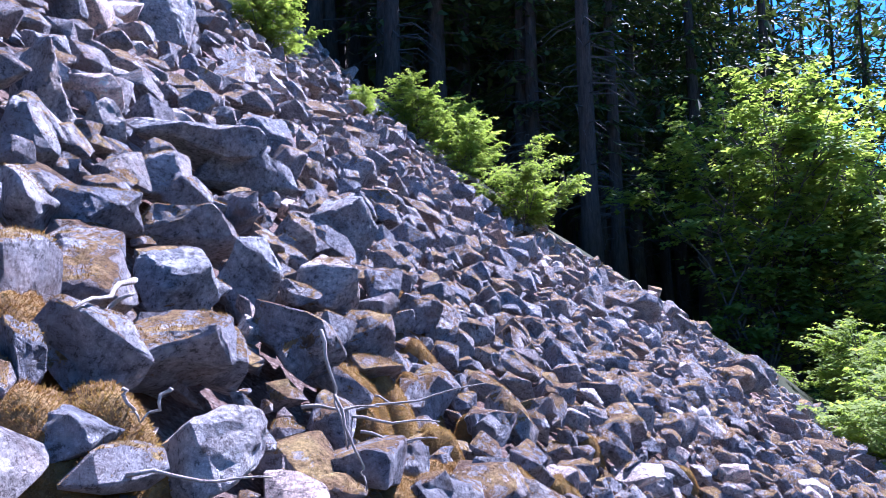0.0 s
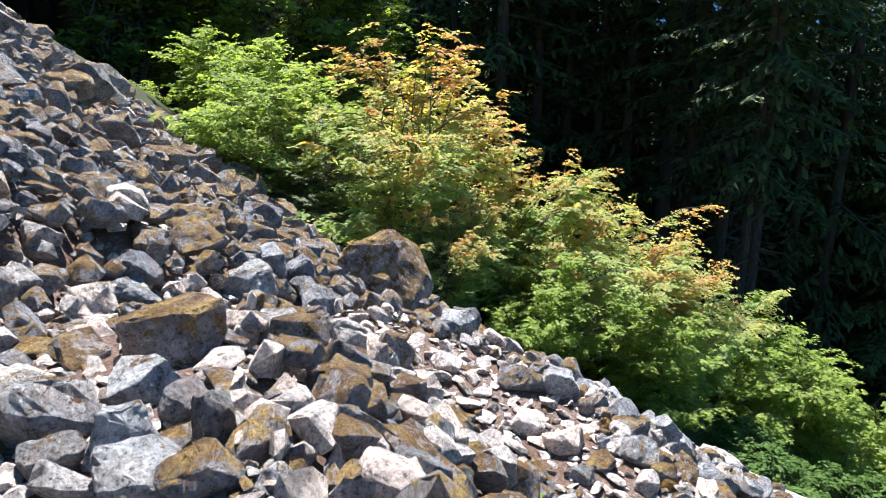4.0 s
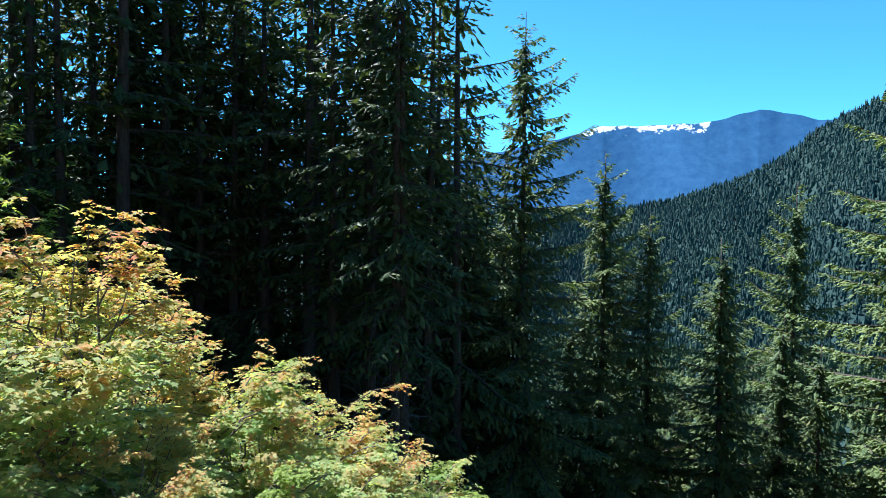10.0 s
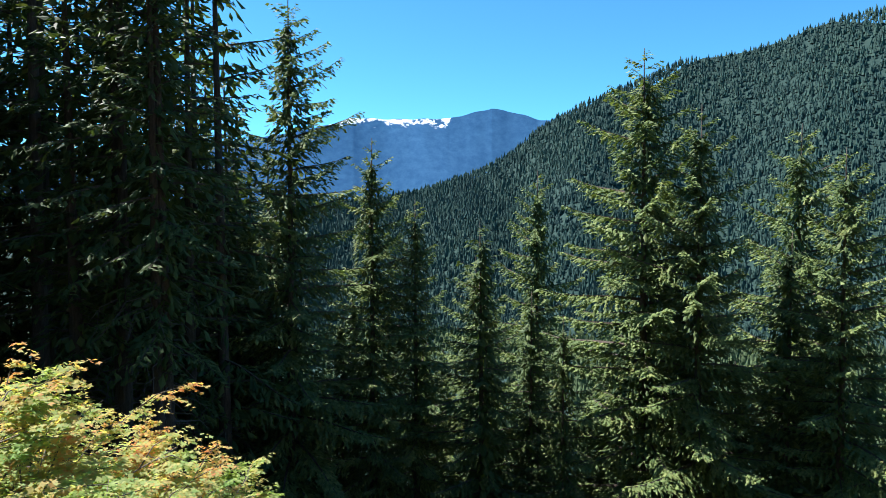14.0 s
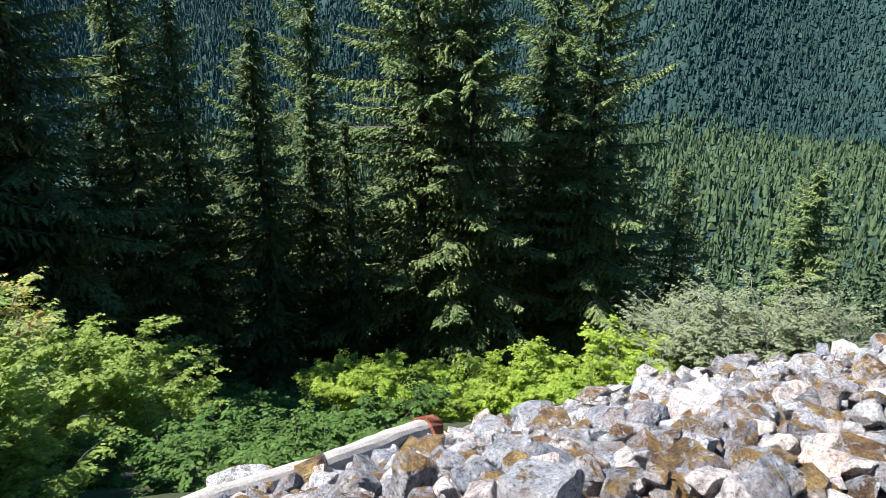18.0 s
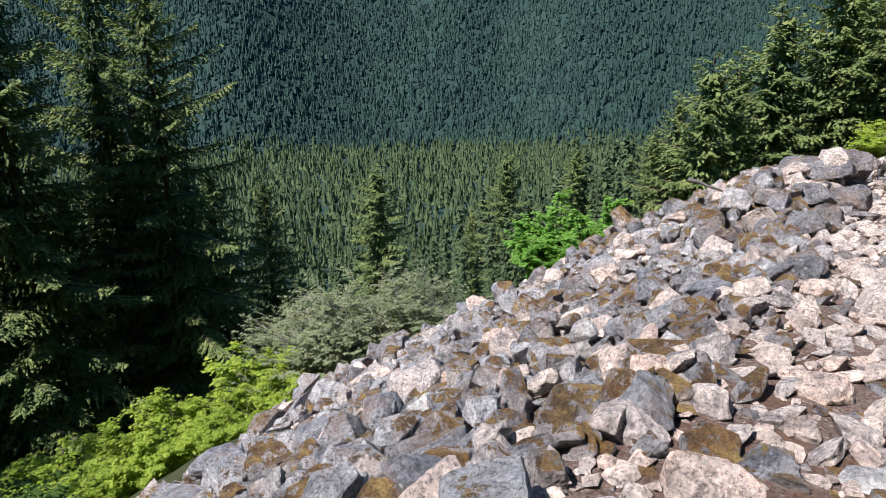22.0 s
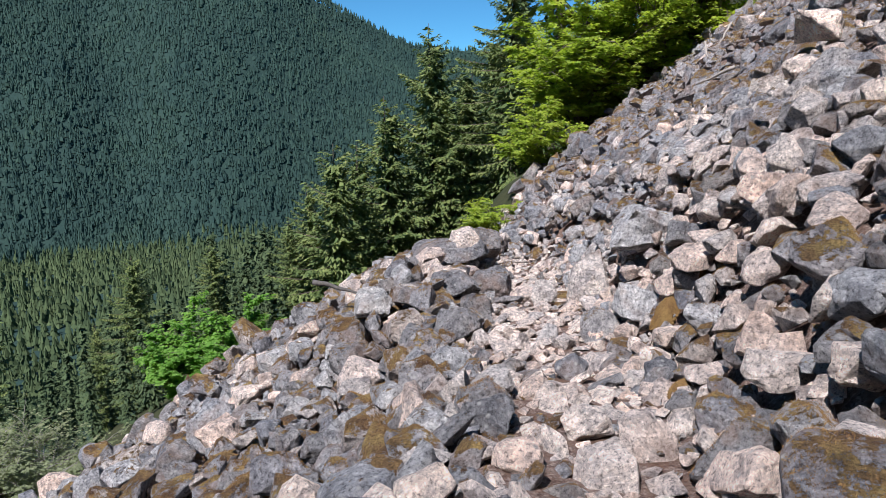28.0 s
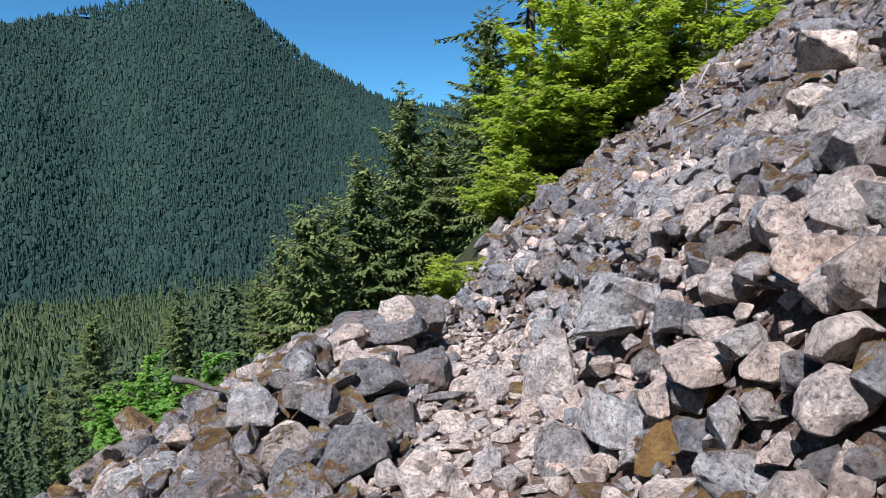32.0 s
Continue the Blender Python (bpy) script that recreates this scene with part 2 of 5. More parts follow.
def leaf_material(name, tones, glow=0.5, rough=0.7, scale=0.35, vary=0.55, crown=0.0):
    """Thin leaves that let light through; the tone changes leaf by leaf and slowly over the plant."""
    m, t, b = material(name, rough, 0.12)
    g = t.nodes.new("ShaderNodeNewGeometry")
    v = mathn(t, "ADD", mathn(t, "ADD", mathn(t, "MULTIPLY", random_value(t), vary), (0.55 - vary) / 2), mathn(t, "MULTIPLY", noise_at(t, scale, 3, 0.6, g.outputs["Position"]), 0.95))
    if crown:  # the upper leaves turn first
        part_of = t.nodes.new("ShaderNodeSeparateXYZ")
        t.links.new(t.nodes.new("ShaderNodeTexCoord").outputs["Generated"], part_of.inputs[0])
        v = mathn(t, "ADD", v, mathn(t, "MULTIPLY", mathn(t, "SUBTRACT", part_of.outputs["Z"], 0.62), crown))
    c = ramp(t, mathn(t, "SUBTRACT", v, 0.25), [(i / (len(tones) - 1), k) for i, k in enumerate(tones)])
    t.links.new(c, b.inputs["Base Color"])
    tr = t.nodes.new("ShaderNodeBsdfTranslucent")
    t.links.new(mixed(t, 1.0, c, (1.5, 1.55, 0.7), "MULTIPLY"), tr.inputs[0])
    mx = t.nodes.new("ShaderNodeMixShader")
    mx.inputs[0].default_value = glow
    t.links.new(b.outputs[0], mx.inputs[1])
    t.links.new(tr.outputs[0], mx.inputs[2])
    t.links.new(mx.outputs[0], t.nodes["Material Output"].inputs[0])
    return m


green_leaf = leaf_material("green_leaf", [(0.119, 0.174, 0.04), (0.204, 0.27, 0.064), (0.289, 0.357, 0.092), (0.365, 0.418, 0.128)])
fresh_leaf = leaf_material("fresh_leaf", [(0.08, 0.18, 0.03), (0.13, 0.27, 0.05), (0.20, 0.36, 0.08), (0.28, 0.43, 0.12)])
autumn_leaf = leaf_material("turning_leaf", [(0.15, 0.25, 0.07), (0.22, 0.33, 0.11), (0.29, 0.37, 0.14), (0.36, 0.38, 0.15), (0.46, 0.36, 0.14), (0.50, 0.26, 0.10), (0.46, 0.16, 0.08)], scale=0.8, vary=0.4, crown=0.65)
# darker than the other leaves: the forest's shade is put into this colour
shaded_leaf = leaf_material("shaded_undergrowth_leaf", [(0.045, 0.08, 0.018), (0.075, 0.135, 0.03), (0.12, 0.19, 0.045)], 0.35)
bright_leaf = leaf_material("bright_leaf", [(0.13, 0.20, 0.03), (0.225, 0.31, 0.048), (0.33, 0.405, 0.068), (0.42, 0.45, 0.10)], 0.5)
grey_leaf = leaf_material("grey_green_leaf", [(0.13, 0.16, 0.085), (0.19, 0.22, 0.125), (0.26, 0.28, 0.18)], 0.3)
# one foliage in two copies: needle has shade in its colour, sun_needle sunlight
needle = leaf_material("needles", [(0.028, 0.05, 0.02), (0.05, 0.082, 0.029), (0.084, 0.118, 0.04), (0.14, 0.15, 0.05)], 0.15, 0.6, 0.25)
sun_needle = leaf_material("sunlit_needles", [(0.052, 0.086, 0.034), (0.096, 0.14, 0.049), (0.161, 0.203, 0.068), (0.234, 0.247, 0.088)], 0.15, 0.6, 0.25)
# distance haze painted in: these needles are bluer than the nearer ones
hazy_needle = leaf_material("hazy_needles", [(0.017, 0.039, 0.038), (0.026, 0.055, 0.048), (0.036, 0.071, 0.055), (0.051, 0.087, 0.056)], 0.0, 0.8, 0.006, 0.3)
moss_blade = leaf_material("dry_moss", [(0.10, 0.05, 0.03), (0.19, 0.095, 0.04), (0.28, 0.16, 0.065), (0.36, 0.25, 0.10), (0.42, 0.34, 0.24)], 0.25, 0.8, 2.2, 0.35)
valley_needle = leaf_material("valley_needles", [(0.031, 0.052, 0.027), (0.05, 0.077, 0.036), (0.075, 0.106, 0.047), (0.101, 0.131, 0.059)], 0.0, 0.8, 0.01, 0.4)


# ---- mesh helpers ----
def mesh_of(name, verts, faces, mat, smooth=False):
    """A mesh from arrays of corners and triangles (or quads)."""
    verts, faces = np.asarray(verts, np.float32), np.asarray(faces, np.int32)
    me = bpy.data.meshes.new(name)
    n, k = faces.shape
    me.vertices.add(len(verts))
    me.vertices.foreach_set("co", verts.ravel())
    me.loops.add(n * k)
    me.loops.foreach_set("vertex_index", faces.ravel())
    me.polygons.add(n)
    me.polygons.foreach_set("loop_start", np.arange(0, n * k, k, dtype=np.int32))
    me.polygons.foreach_set("use_smooth", np.full(n, smooth))
    me.update(calc_edges=True)
    for one in mat if isinstance(mat, (list, tuple)) else [mat]:
        me.materials.append(one)
    return me


def part(name, me, parent=None, label=""):
    ob = new(name, me)
    ob.parent = parent
    return tagged(ob, label)


def joined(pieces):
    """Arrays of corners and triangles laid one after another."""
    vs, fs, n = [], [], 0
    for v, f in pieces:
        vs.append(v)
        fs.append(np.asarray(f) + n)
        n += len(v)
    return np.concatenate(vs), np.concatenate(fs)


def tube(points, radii, sides=6):
    """A tapering tube along points, its end closed."""
    pts, out = np.asarray(points, float), []
    ways = np.gradient(pts, axis=0)
    ways /= np.linalg.norm(ways, axis=1, keepdims=True) + 1e-9
    ref = np.array([0.31, 0.95, 0.05]) if abs(ways[0] @ [0.31, 0.95, 0.05]) < 0.9 else np.array([1.0, 0, 0])
    for p, w, r in zip(pts, ways, radii):
        a = np.cross(w, ref)
        a /= np.linalg.norm(a)
        b = np.cross(w, a)
        th = np.arange(sides) * 2 * np.pi / sides
        out.append(p + r * (np.cos(th)[:, None] * a + np.sin(th)[:, None] * b))
    v = np.concatenate(out + [pts[:1], pts[-1:]])
    f = []
    for i in range(len(pts) - 1):
        for s in range(sides):
            a, b, c, d = i * sides + s, i * sides + (s + 1) % sides, (i + 1) * sides + s, (i + 1) * sides + (s + 1) % sides
            f += [(a, b, d), (a, d, c)]
    n, last = len(pts) * sides, (len(pts) - 1) * sides
    for s in range(sides):
        f += [(n, (s + 1) % sides, s), (n + 1, last + s, last + (s + 1) % sides)]
    return v, np.array(f)


def turns(rng, n):
    """n random turns as 3 x 3 matrices."""
    q = rng.normal(size=(n, 4))
    q /= np.linalg.norm(q, axis=1, keepdims=True)
    w, x, y, z = q.T
    return np.stack([1 - 2 * (y * y + z * z), 2 * (x * y - z * w), 2 * (x * z + y * w), 2 * (x * y + z * w), 1 - 2 * (x * x + z * z), 2 * (y * z - x * w), 2 * (x * z - y * w), 2 * (y * z + x * w), 1 - 2 * (x * x + y * y)], -1).reshape(-1, 3, 3)


def smooth(v, a, b):
    t = np.clip((v - a) / (b - a), 0, 1)
    return t * t * (3 - 2 * t)


# ---- the ground ----
# The foot trail, with its switchback: x, y, z of its middle.
TRAIL = np.array([(-2.2, -3.4, 0.75), (-1.0, -1.6, 0.4), (0, 0, 0.0), (1.0, 1.07, -0.35), (1.85, 2.3, -0.72), (2.4, 4.1, -0.68), (3.3, 5.7, -0.85), (4.4, 6.6, -1.35), (5.4, 7.0, -1.87), (6.45, 7.2, -2.4), (6.85, 6.4, -2.58), (6.8, 5.0, -2.78), (6.4, 4.0, -2.88), (5.8, 2.5, -3.0), (5.1, 0.1, -3.25), (4.9, -1.1, -3.5), (4.2, -3.8, -3.67), (3.5, -6.4, -3.8)])
TALUS = np.array([(-40, 34), (2, 24), (9, 26), (12.3, 22), (11.2, 16), (9.6, 10.5), (10.6, 8.2), (13.5, 5.5), (16.5, 2.2), (17.5, -3), (17, -9), (12, -13), (8, -15), (3, -19), (-2, -21.5), (-8, -24), (-40, -40)])
RIDGE = np.array([(60, 1.0), (85, 1.2), (93, 1.6), (97, 2.1), (101.5, 2.9), (105, 3.9), (108, 5.6), (110, 7.3), (112, 8.3), (114.5, 9.4), (117.5, 10.6), (121, 12.2), (125, 13.1), (130.6, 14.2), (140, 14.6), (150, 12.4), (158, 11.1), (162, 11.7), (167, 12.9), (174.6, 13.3), (176.7, 11.7), (180.7, 9.0), (186.7, 6.6), (192.5, 5.7), (205, 5.0), (240, 4.0)])


def to_trail(x, y):
    """The distance to the trail's middle, and its height there."""
    p, best, high = np.stack([x, y], -1), np.full(np.shape(x), 1e9), np.zeros(np.shape(x))
    for a, b in zip(TRAIL[:-1], TRAIL[1:]):
        w = b[:2] - a[:2]
        t = np.clip(((p - a[:2]) @ w) / (w @ w), 0, 1)
        d = np.linalg.norm(p - a[:2] - t[..., None] * w, axis=-1)
        high = np.where(d < best, a[2] + t * (b[2] - a[2]), high)
        best = np.minimum(best, d)
    return best, high


def inside(x, y, poly):
    hit = np.zeros(np.shape(x), bool)
    for (ax, ay), (bx, by) in zip(poly, np.roll(poly, -1, 0)):
        hit ^= ((ay > y) != (by > y)) & (x < (bx - ax) * (y - ay) / (by - ay + 1e-12) + ax)
    return hit


def wave(x, y, s):
    return np.sin(x * s + 1.3 * np.sin(y * s * 0.7)) * np.cos(y * s * 0.9 + 0.8 * np.sin(x * s * 1.3))


def ground(x, y):
    x, y = np.asarray(x, float), np.asarray(y, float)
    cx, cy = np.clip(x, -6, 8.5), np.clip(y, -14, 26)
    z = 0.25 - 0.6818 * x + 0.1965 * y + 0.0133 * cx * cx - 0.0064 * cx * cy + 0.0047 * cy * cy
    z += 0.12 * np.maximum(x - 18, 0)
    z -= 0.34 * (np.clip(-6.8 - y, 0, 12) * smooth(x, 0.5, 5.5) + np.clip(-9 - y, 0, 22) * smooth(x, -1, 4) * smooth(x, 22, 12))
    z -= 0.15 * np.maximum(np.minimum(x, 27) - 17, 0) * smooth(y, 8, 2)
    z -= 0.5 * np.clip(-25 - y, 0, 70) * smooth(x, -34, -9) * smooth(x, 14, 4)
    z -= 0.16 * np.clip(-4.5 - y, 0, 6.5) * smooth(x, 4.5, 2.0)
    z += 0.38 * np.exp(-((x - 8.7) / 1.1) ** 2 - ((y - 4.9) / 2.0) ** 2)
    z += 0.5 * np.exp(-((x - 6.2) / 1.25) ** 2 - ((y + 5.2) / 2.6) ** 2)
    z += 0.10 * wave(x, y, 0.9) + 0.05 * wave(x + 3, y, 2.3)
    d, h = to_trail(x, y)
    z += (h - z) * smooth(d, 1.7, 0.4)
    r, az = np.hypot(x, y), np.degrees(np.arctan2(x, y)) % 360
    z = np.where(r > 60, z + 2.5 * wave(x, y, 0.03) * smooth(r, 60, 200), z)
    high = 120 * np.tanh(z / 120)
    z = np.where(z > 0, high, z)
    floor = -255 + 6 * wave(x, y, 0.006)
    z = floor + np.logaddexp(0, (z - floor) / 12) * 12
    top = np.tan(np.radians(np.interp(az, RIDGE[:, 0], RIDGE[:, 1]))) * 2450
    rise = np.clip((r - 1480 - 60 * np.sin(az * 0.21)) / 970, 0, 1.15)
    gully = 38 * np.sin(az * 0.45 + 0.9 * np.sin(az * 0.23)) * np.sin(np.pi * np.clip(rise, 0, 1))
    far = floor + (top - floor) * np.where(rise < 1, rise ** 1.15, 2 - rise) + gully
    return np.where(r > 1400, np.where(rise > 0, far, floor), z)


ang = np.radians(np.arange(0, 360, 0.75))
rad = np.concatenate([np.arange(0.25, 12, 0.2), 12 * 1.035 ** np.arange(1, 160)])
rad = rad[rad < 2560]
gx, gy = 5 + rad[:, None] * np.sin(ang), 3 + rad[:, None] * np.cos(ang)
gz = ground(gx, gy)
# the soil lies deep between the stones, away from the trodden line
gz = gz - 0.2 * smooth(to_trail(gx, gy)[0], 0.55, 1.0) * inside(gx, gy, TALUS)
gv = np.stack([gx, gy, gz], -1).reshape(-1, 3)
na, nr = len(ang), len(rad)
ii, jj = np.meshgrid(np.arange(nr - 1), np.arange(na), indexing="ij")
gf = np.stack([ii * na + jj, ii * na + (jj + 1) % na, (ii + 1) * na + (jj + 1) % na, (ii + 1) * na + jj], -1).reshape(-1, 4)[:, ::-1]
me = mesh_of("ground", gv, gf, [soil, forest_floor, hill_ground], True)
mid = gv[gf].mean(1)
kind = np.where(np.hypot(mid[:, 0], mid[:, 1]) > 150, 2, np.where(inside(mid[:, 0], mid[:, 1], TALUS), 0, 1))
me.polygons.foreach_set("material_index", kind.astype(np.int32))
tagged(new("ground", me), "dusty stony slope that falls to a wooded valley and rises as the hill beyond", "ground", kind="structure")

# A far range with snow, beyond the valley's head.
FAR = np.array([(60, 5.0), (82, 5.5), (88, 6.9), (91.5, 7.6), (94.2, 8.4), (97.4, 8.3), (102.4, 8.4), (106, 9.2), (108, 8.8), (110, 8.2), (113, 7.8), (118, 7.2), (130, 5.0)])
faz = np.arange(60, 130, 0.1)
fel = np.interp(faz, FAR[:, 0], FAR[:, 1])
jag = 3 * np.sin(faz * 2.9)
steps = np.linspace(0, 1, 24)
fr = 4300 - 900 * (1 - steps)[:, None]
fz = -250 + (np.tan(np.radians(fel)) * 4300 + 250) * steps[:, None] ** 1.2 + jag * steps[:, None] ** 3 + 60 * np.sin(faz * 0.55 + 4 * steps[:, None]) * np.sin(np.pi * steps)[:, None]
fv = np.stack([fr * np.sin(np.radians(faz)) + 0 * fz, fr * np.cos(np.radians(faz)) + 0 * fz, fz], -1).reshape(-1, 3)
nf = len(faz)
ii, jj = np.meshgrid(np.arange(len(steps) - 1), np.arange(nf - 1), indexing="ij")
ff = np.stack([ii * nf + jj, ii * nf + jj + 1, (ii + 1) * nf + jj + 1, (ii + 1) * nf + jj], -1).reshape(-1, 4)
m, t, b = material("hazy_range", 1.0, 0.0)
g = t.nodes.new("ShaderNodeNewGeometry")
sep = t.nodes.new("ShaderNodeSeparateXYZ")
t.links.new(g.outputs["Position"], sep.inputs[0])
patch = noise_at(t, 0.011, 6, 0.7, g.outputs["Position"])
height = mathn(t, "MULTIPLY", mathn(t, "SUBTRACT", sep.outputs["Z"], 598.0), 0.011)
side = mathn(t, "MINIMUM", mathn(t, "MULTIPLY", mathn(t, "ADD", sep.outputs["Y"], 900.0), 0.01), 0.0)
snow = ramp(t, mathn(t, "ADD", mathn(t, "ADD", height, side), mathn(t, "MULTIPLY", mathn(t, "SUBTRACT", patch, 0.5), 5.0)), [(0.1, (0, 0, 0)), (0.25, (1, 1, 1))])
# haze over the distance is painted into the slopes as blue
hazy_woods = ramp(t, noise_at(t, 0.02, 6, 0.7, g.outputs["Position"]), [(0.3, (0.028, 0.08, 0.165)), (0.7, (0.05, 0.125, 0.225))])
t.links.new(mixed(t, snow, hazy_woods, (0.85, 0.88, 0.92)), b.inputs["Base Color"])
tagged(new("backdrop", mesh_of("backdrop", fv, ff, m, True)), "distant mountain range, painted hazy blue, with old snow on its crest", "mountains", kind="structure")


# ---- stones ----
def stone_shape(rng, n, bevel, rough=False, cut=0.15):
    """An angular broken stone about 1 across: the hull of points on a rounded block, its edges worn."""
    bm = bmesh.new()
    d = rng.normal(size=(n, 3))
    p = rng.uniform(3.0, 9.0)
    d /= (np.abs(d) ** p).sum(1, keepdims=True) ** (1 / p)
    d *= rng.uniform(0.82, 1.0, (n, 1)) * [0.5, 0.5 * rng.uniform(0.58, 0.95), 0.5 * rng.uniform(0.4, 0.8)]
    for v in d:
        bm.verts.new(v)
    out = bmesh.ops.convex_hull(bm, input=bm.verts)
    bmesh.ops.delete(bm, geom=[e for e in bm.verts if not e.link_faces], context="VERTS")
    bmesh.ops.dissolve_limit(bm, angle_limit=radians(14), verts=bm.verts, edges=bm.edges)
    if bevel:
        bmesh.ops.bevel(bm, geom=list(bm.edges), offset=bevel, segments=1, profile=0.6, affect="EDGES", clamp_overlap=True)
    bmesh.ops.triangulate(bm, faces=bm.faces)
    if bevel:
        long = [e for e in bm.edges if e.calc_length() > (0.28 if rough else 0.42)]
        bmesh.ops.subdivide_edges(bm, edges=long, cuts=1, use_grid_fill=False)
        bmesh.ops.triangulate(bm, faces=bm.faces)
        if rough:
            bmesh.ops.subdivide_edges(bm, edges=[e for e in bm.edges if e.calc_length() > cut], cuts=1)
            bmesh.ops.triangulate(bm, faces=bm.faces)
        for v in bm.verts:
            v.co += 0.034 * noise.noise_vector(v.co * 3.1 + Vector((n, p, 0))) + 0.022 * noise.noise_vector(v.co * 9.0 + Vector((p, n, 0)))
    bmesh.ops.recalc_face_normals(bm, faces=bm.faces)
    bm.verts.index_update()
    v, f = np.array([v.co for v in bm.verts]), np.array([[w.index for w in q.verts] for q in bm.faces])
    bm.free()
    return v, f


rng = np.random.default_rng(7)
FINE = [stone_shape(rng, int(rng.integers(16, 28)), rng.uniform(0.012, 0.03), True, 0.29) for _ in range(30)]
MIDDLE = [stone_shape(rng, int(rng.integers(13, 22)), rng.uniform(0.014, 0.03)) for _ in range(30)]
COARSE = [stone_shape(rng, int(rng.integers(11, 16)), 0) for _ in range(28)]


class Packing:
    """Which spots of the plan are taken, on a raster of 4 cm."""

    def __init__(self, x, y, w, h, cell=0.04):
        self.x, self.y, self.cell = x, y, cell
        self.taken = np.zeros((int(w / cell), int(h / cell)), bool)

    def spots(self, x, y, r):
        th = np.arange(8) * np.pi / 4
        px, py = np.append(x + r * np.cos(th), x), np.append(y + r * np.sin(th), y)
        i, j = ((px - self.x) / self.cell).astype(int), ((py - self.y) / self.cell).astype(int)
        return np.clip(i, 0, self.taken.shape[0] - 1), np.clip(j, 0, self.taken.shape[1] - 1)

    def free(self, x, y, r):
        return not self.taken[self.spots(x, y, r)].any()

    def add(self, x, y, r):
        c = self.cell
        i0, i1, j0, j1 = (max(int(v / c), 0) for v in (x - r - self.x, x + r - self.x + c, y - r - self.y, y + r - self.y + c))
        i, j = np.ogrid[i0:i1, j0:j1]
        disc = ((i + 0.5) * c + self.x - x) ** 2 + ((j + 0.5) * c + self.y - y) ** 2 < r * r
        view = self.taken[i0:i1, j0:j1]
        view |= disc[: view.shape[0], : view.shape[1]]


SLOPE_N = np.array([0.55, -0.17, 0.82])
pack = Packing(-28, -28, 48, 64)


def laid_turn(rng, n):
    """Turns that leave a stone's flat side more or less along the slope."""
    yaw = rng.uniform(0, 2 * np.pi, n)
    tilt = turns(rng, n)
    up = SLOPE_N + 0.75 * rng.normal(size=(n, 3)) * rng.uniform(0.2, 1.0, (n, 1))
    up /= np.linalg.norm(up, axis=1, keepdims=True)
    a = np.stack([np.cos(yaw), np.sin(yaw), 0 * yaw], -1)
    a -= up * (a * up).sum(1, keepdims=True)
    a /= np.linalg.norm(a, axis=1, keepdims=True)
    return np.stack([a, np.cross(up, a), up], -1)


# Single boulders: x, y, z of the middle, width, depth, height, the way they face, and the kind of stone.
UPPER_BANK_A = [(-2.03, 7.5, 3.66, 0.76, 0.69, 0.58, 15, "g"), (-1.47, 4.98, 2.65, 0.81, 0.51, 0.3, 16, "g"), (-1.83, 4.7, 2.84, 0.98, 0.58, 0.32, 21, "g"), (-0.78, 5.42, 2.29, 0.57, 0.57, 0.57, 8, "g"), (-0.72, 4.18, 1.8, 0.42, 0.41, 0.37, 10, "g"), (-1.11, 2.74, 1.69, 0.33, 0.32, 0.29, 22, "g"), (-0.98, 3.37, 1.77, 0.32, 0.39, 0.43, 16, "g"), (-0.92, 2.19, 1.44, 0.52, 0.41, 0.29, 23, "m"), (-0.66, 1.9, 1.18, 0.33, 0.29, 0.24, 19, "g"), (-0.88, 1.61, 1.27, 0.24, 0.18, 0.13, 29, "g"), (-1.52, 2.87, 2.02, 0.4, 0.33, 0.25, 28, "m"), (-1.65, 3.83, 2.41, 0.39, 0.36, 0.31, 23, "g"), (-1.33, 3.43, 2.01, 0.55, 0.39, 0.26, 21, "m")]
UPPER_BANK_B = [(-0.45, 3.79, 1.45, 0.36, 0.35, 0.3, 7, "m"), (0.26, 3.98, 0.91, 0.34, 0.27, 0.2, 356, "m"), (-3.95, 9.31, 5.86, 0.85, 0.94, 1.03, 23, "g"), (-1.9, 2.98, 2.4, 0.27, 0.33, 0.37, 32, "g"), (-1.65, 2.61, 2.04, 0.25, 0.28, 0.29, 32, "g"), (-1.25, 10.54, 3.97, 0.68, 0.64, 0.56, 7, "m"), (-0.74, 8.59, 2.87, 0.45, 0.43, 0.37, 5, "m"), (-1.22, 2.24, 1.66, 0.36, 0.31, 0.25, 28, "m"), (-1.05, 1.67, 1.44, 0.12, 0.18, 0.23, 32, "m"), (-0.15, 2.86, 0.92, 0.17, 0.17, 0.17, 3, "g"), (-0.36, 2.27, 0.98, 0.22, 0.14, 0.08, 9, "m"), (-2.09, 4.08, 2.81, 0.26, 0.28, 0.29, 27, "g"), (-2.32, 3.81, 2.97, 0.35, 0.44, 0.53, 31, "g")]
UPPER_SLOPE = [(7.8, 17.44, 0.07, 1.26, 1.16, 0.96, 337, "m"), (5.28, 18.74, 1.98, 1.44, 1.15, 0.83, 346, "m"), (1.21, 9.18, 1.63, 0.34, 0.34, 0.34, 359, "g"), (4.71, 8.97, -0.7, 0.34, 0.33, 0.31, 335, "g"), (0.81, 4.3, 0.56, 0.28, 0.22, 0.17, 4, "m"), (0.92, 4.61, 0.61, 0.21, 0.18, 0.14, 2, "m"), (4.13, 13.26, 1.08, 0.32, 0.43, 0.51, 346, "g"), (4.72, 9.5, -0.65, 0.47, 0.35, 0.24, 336, "g"), (4.19, 11.31, 0.32, 0.59, 0.48, 0.36, 343, "m"), (3.28, 8.46, 0.18, 0.39, 0.36, 0.3, 343, "g"), (2, 6.86, 0.55, 0.2, 0.18, 0.15, 350, "g")]
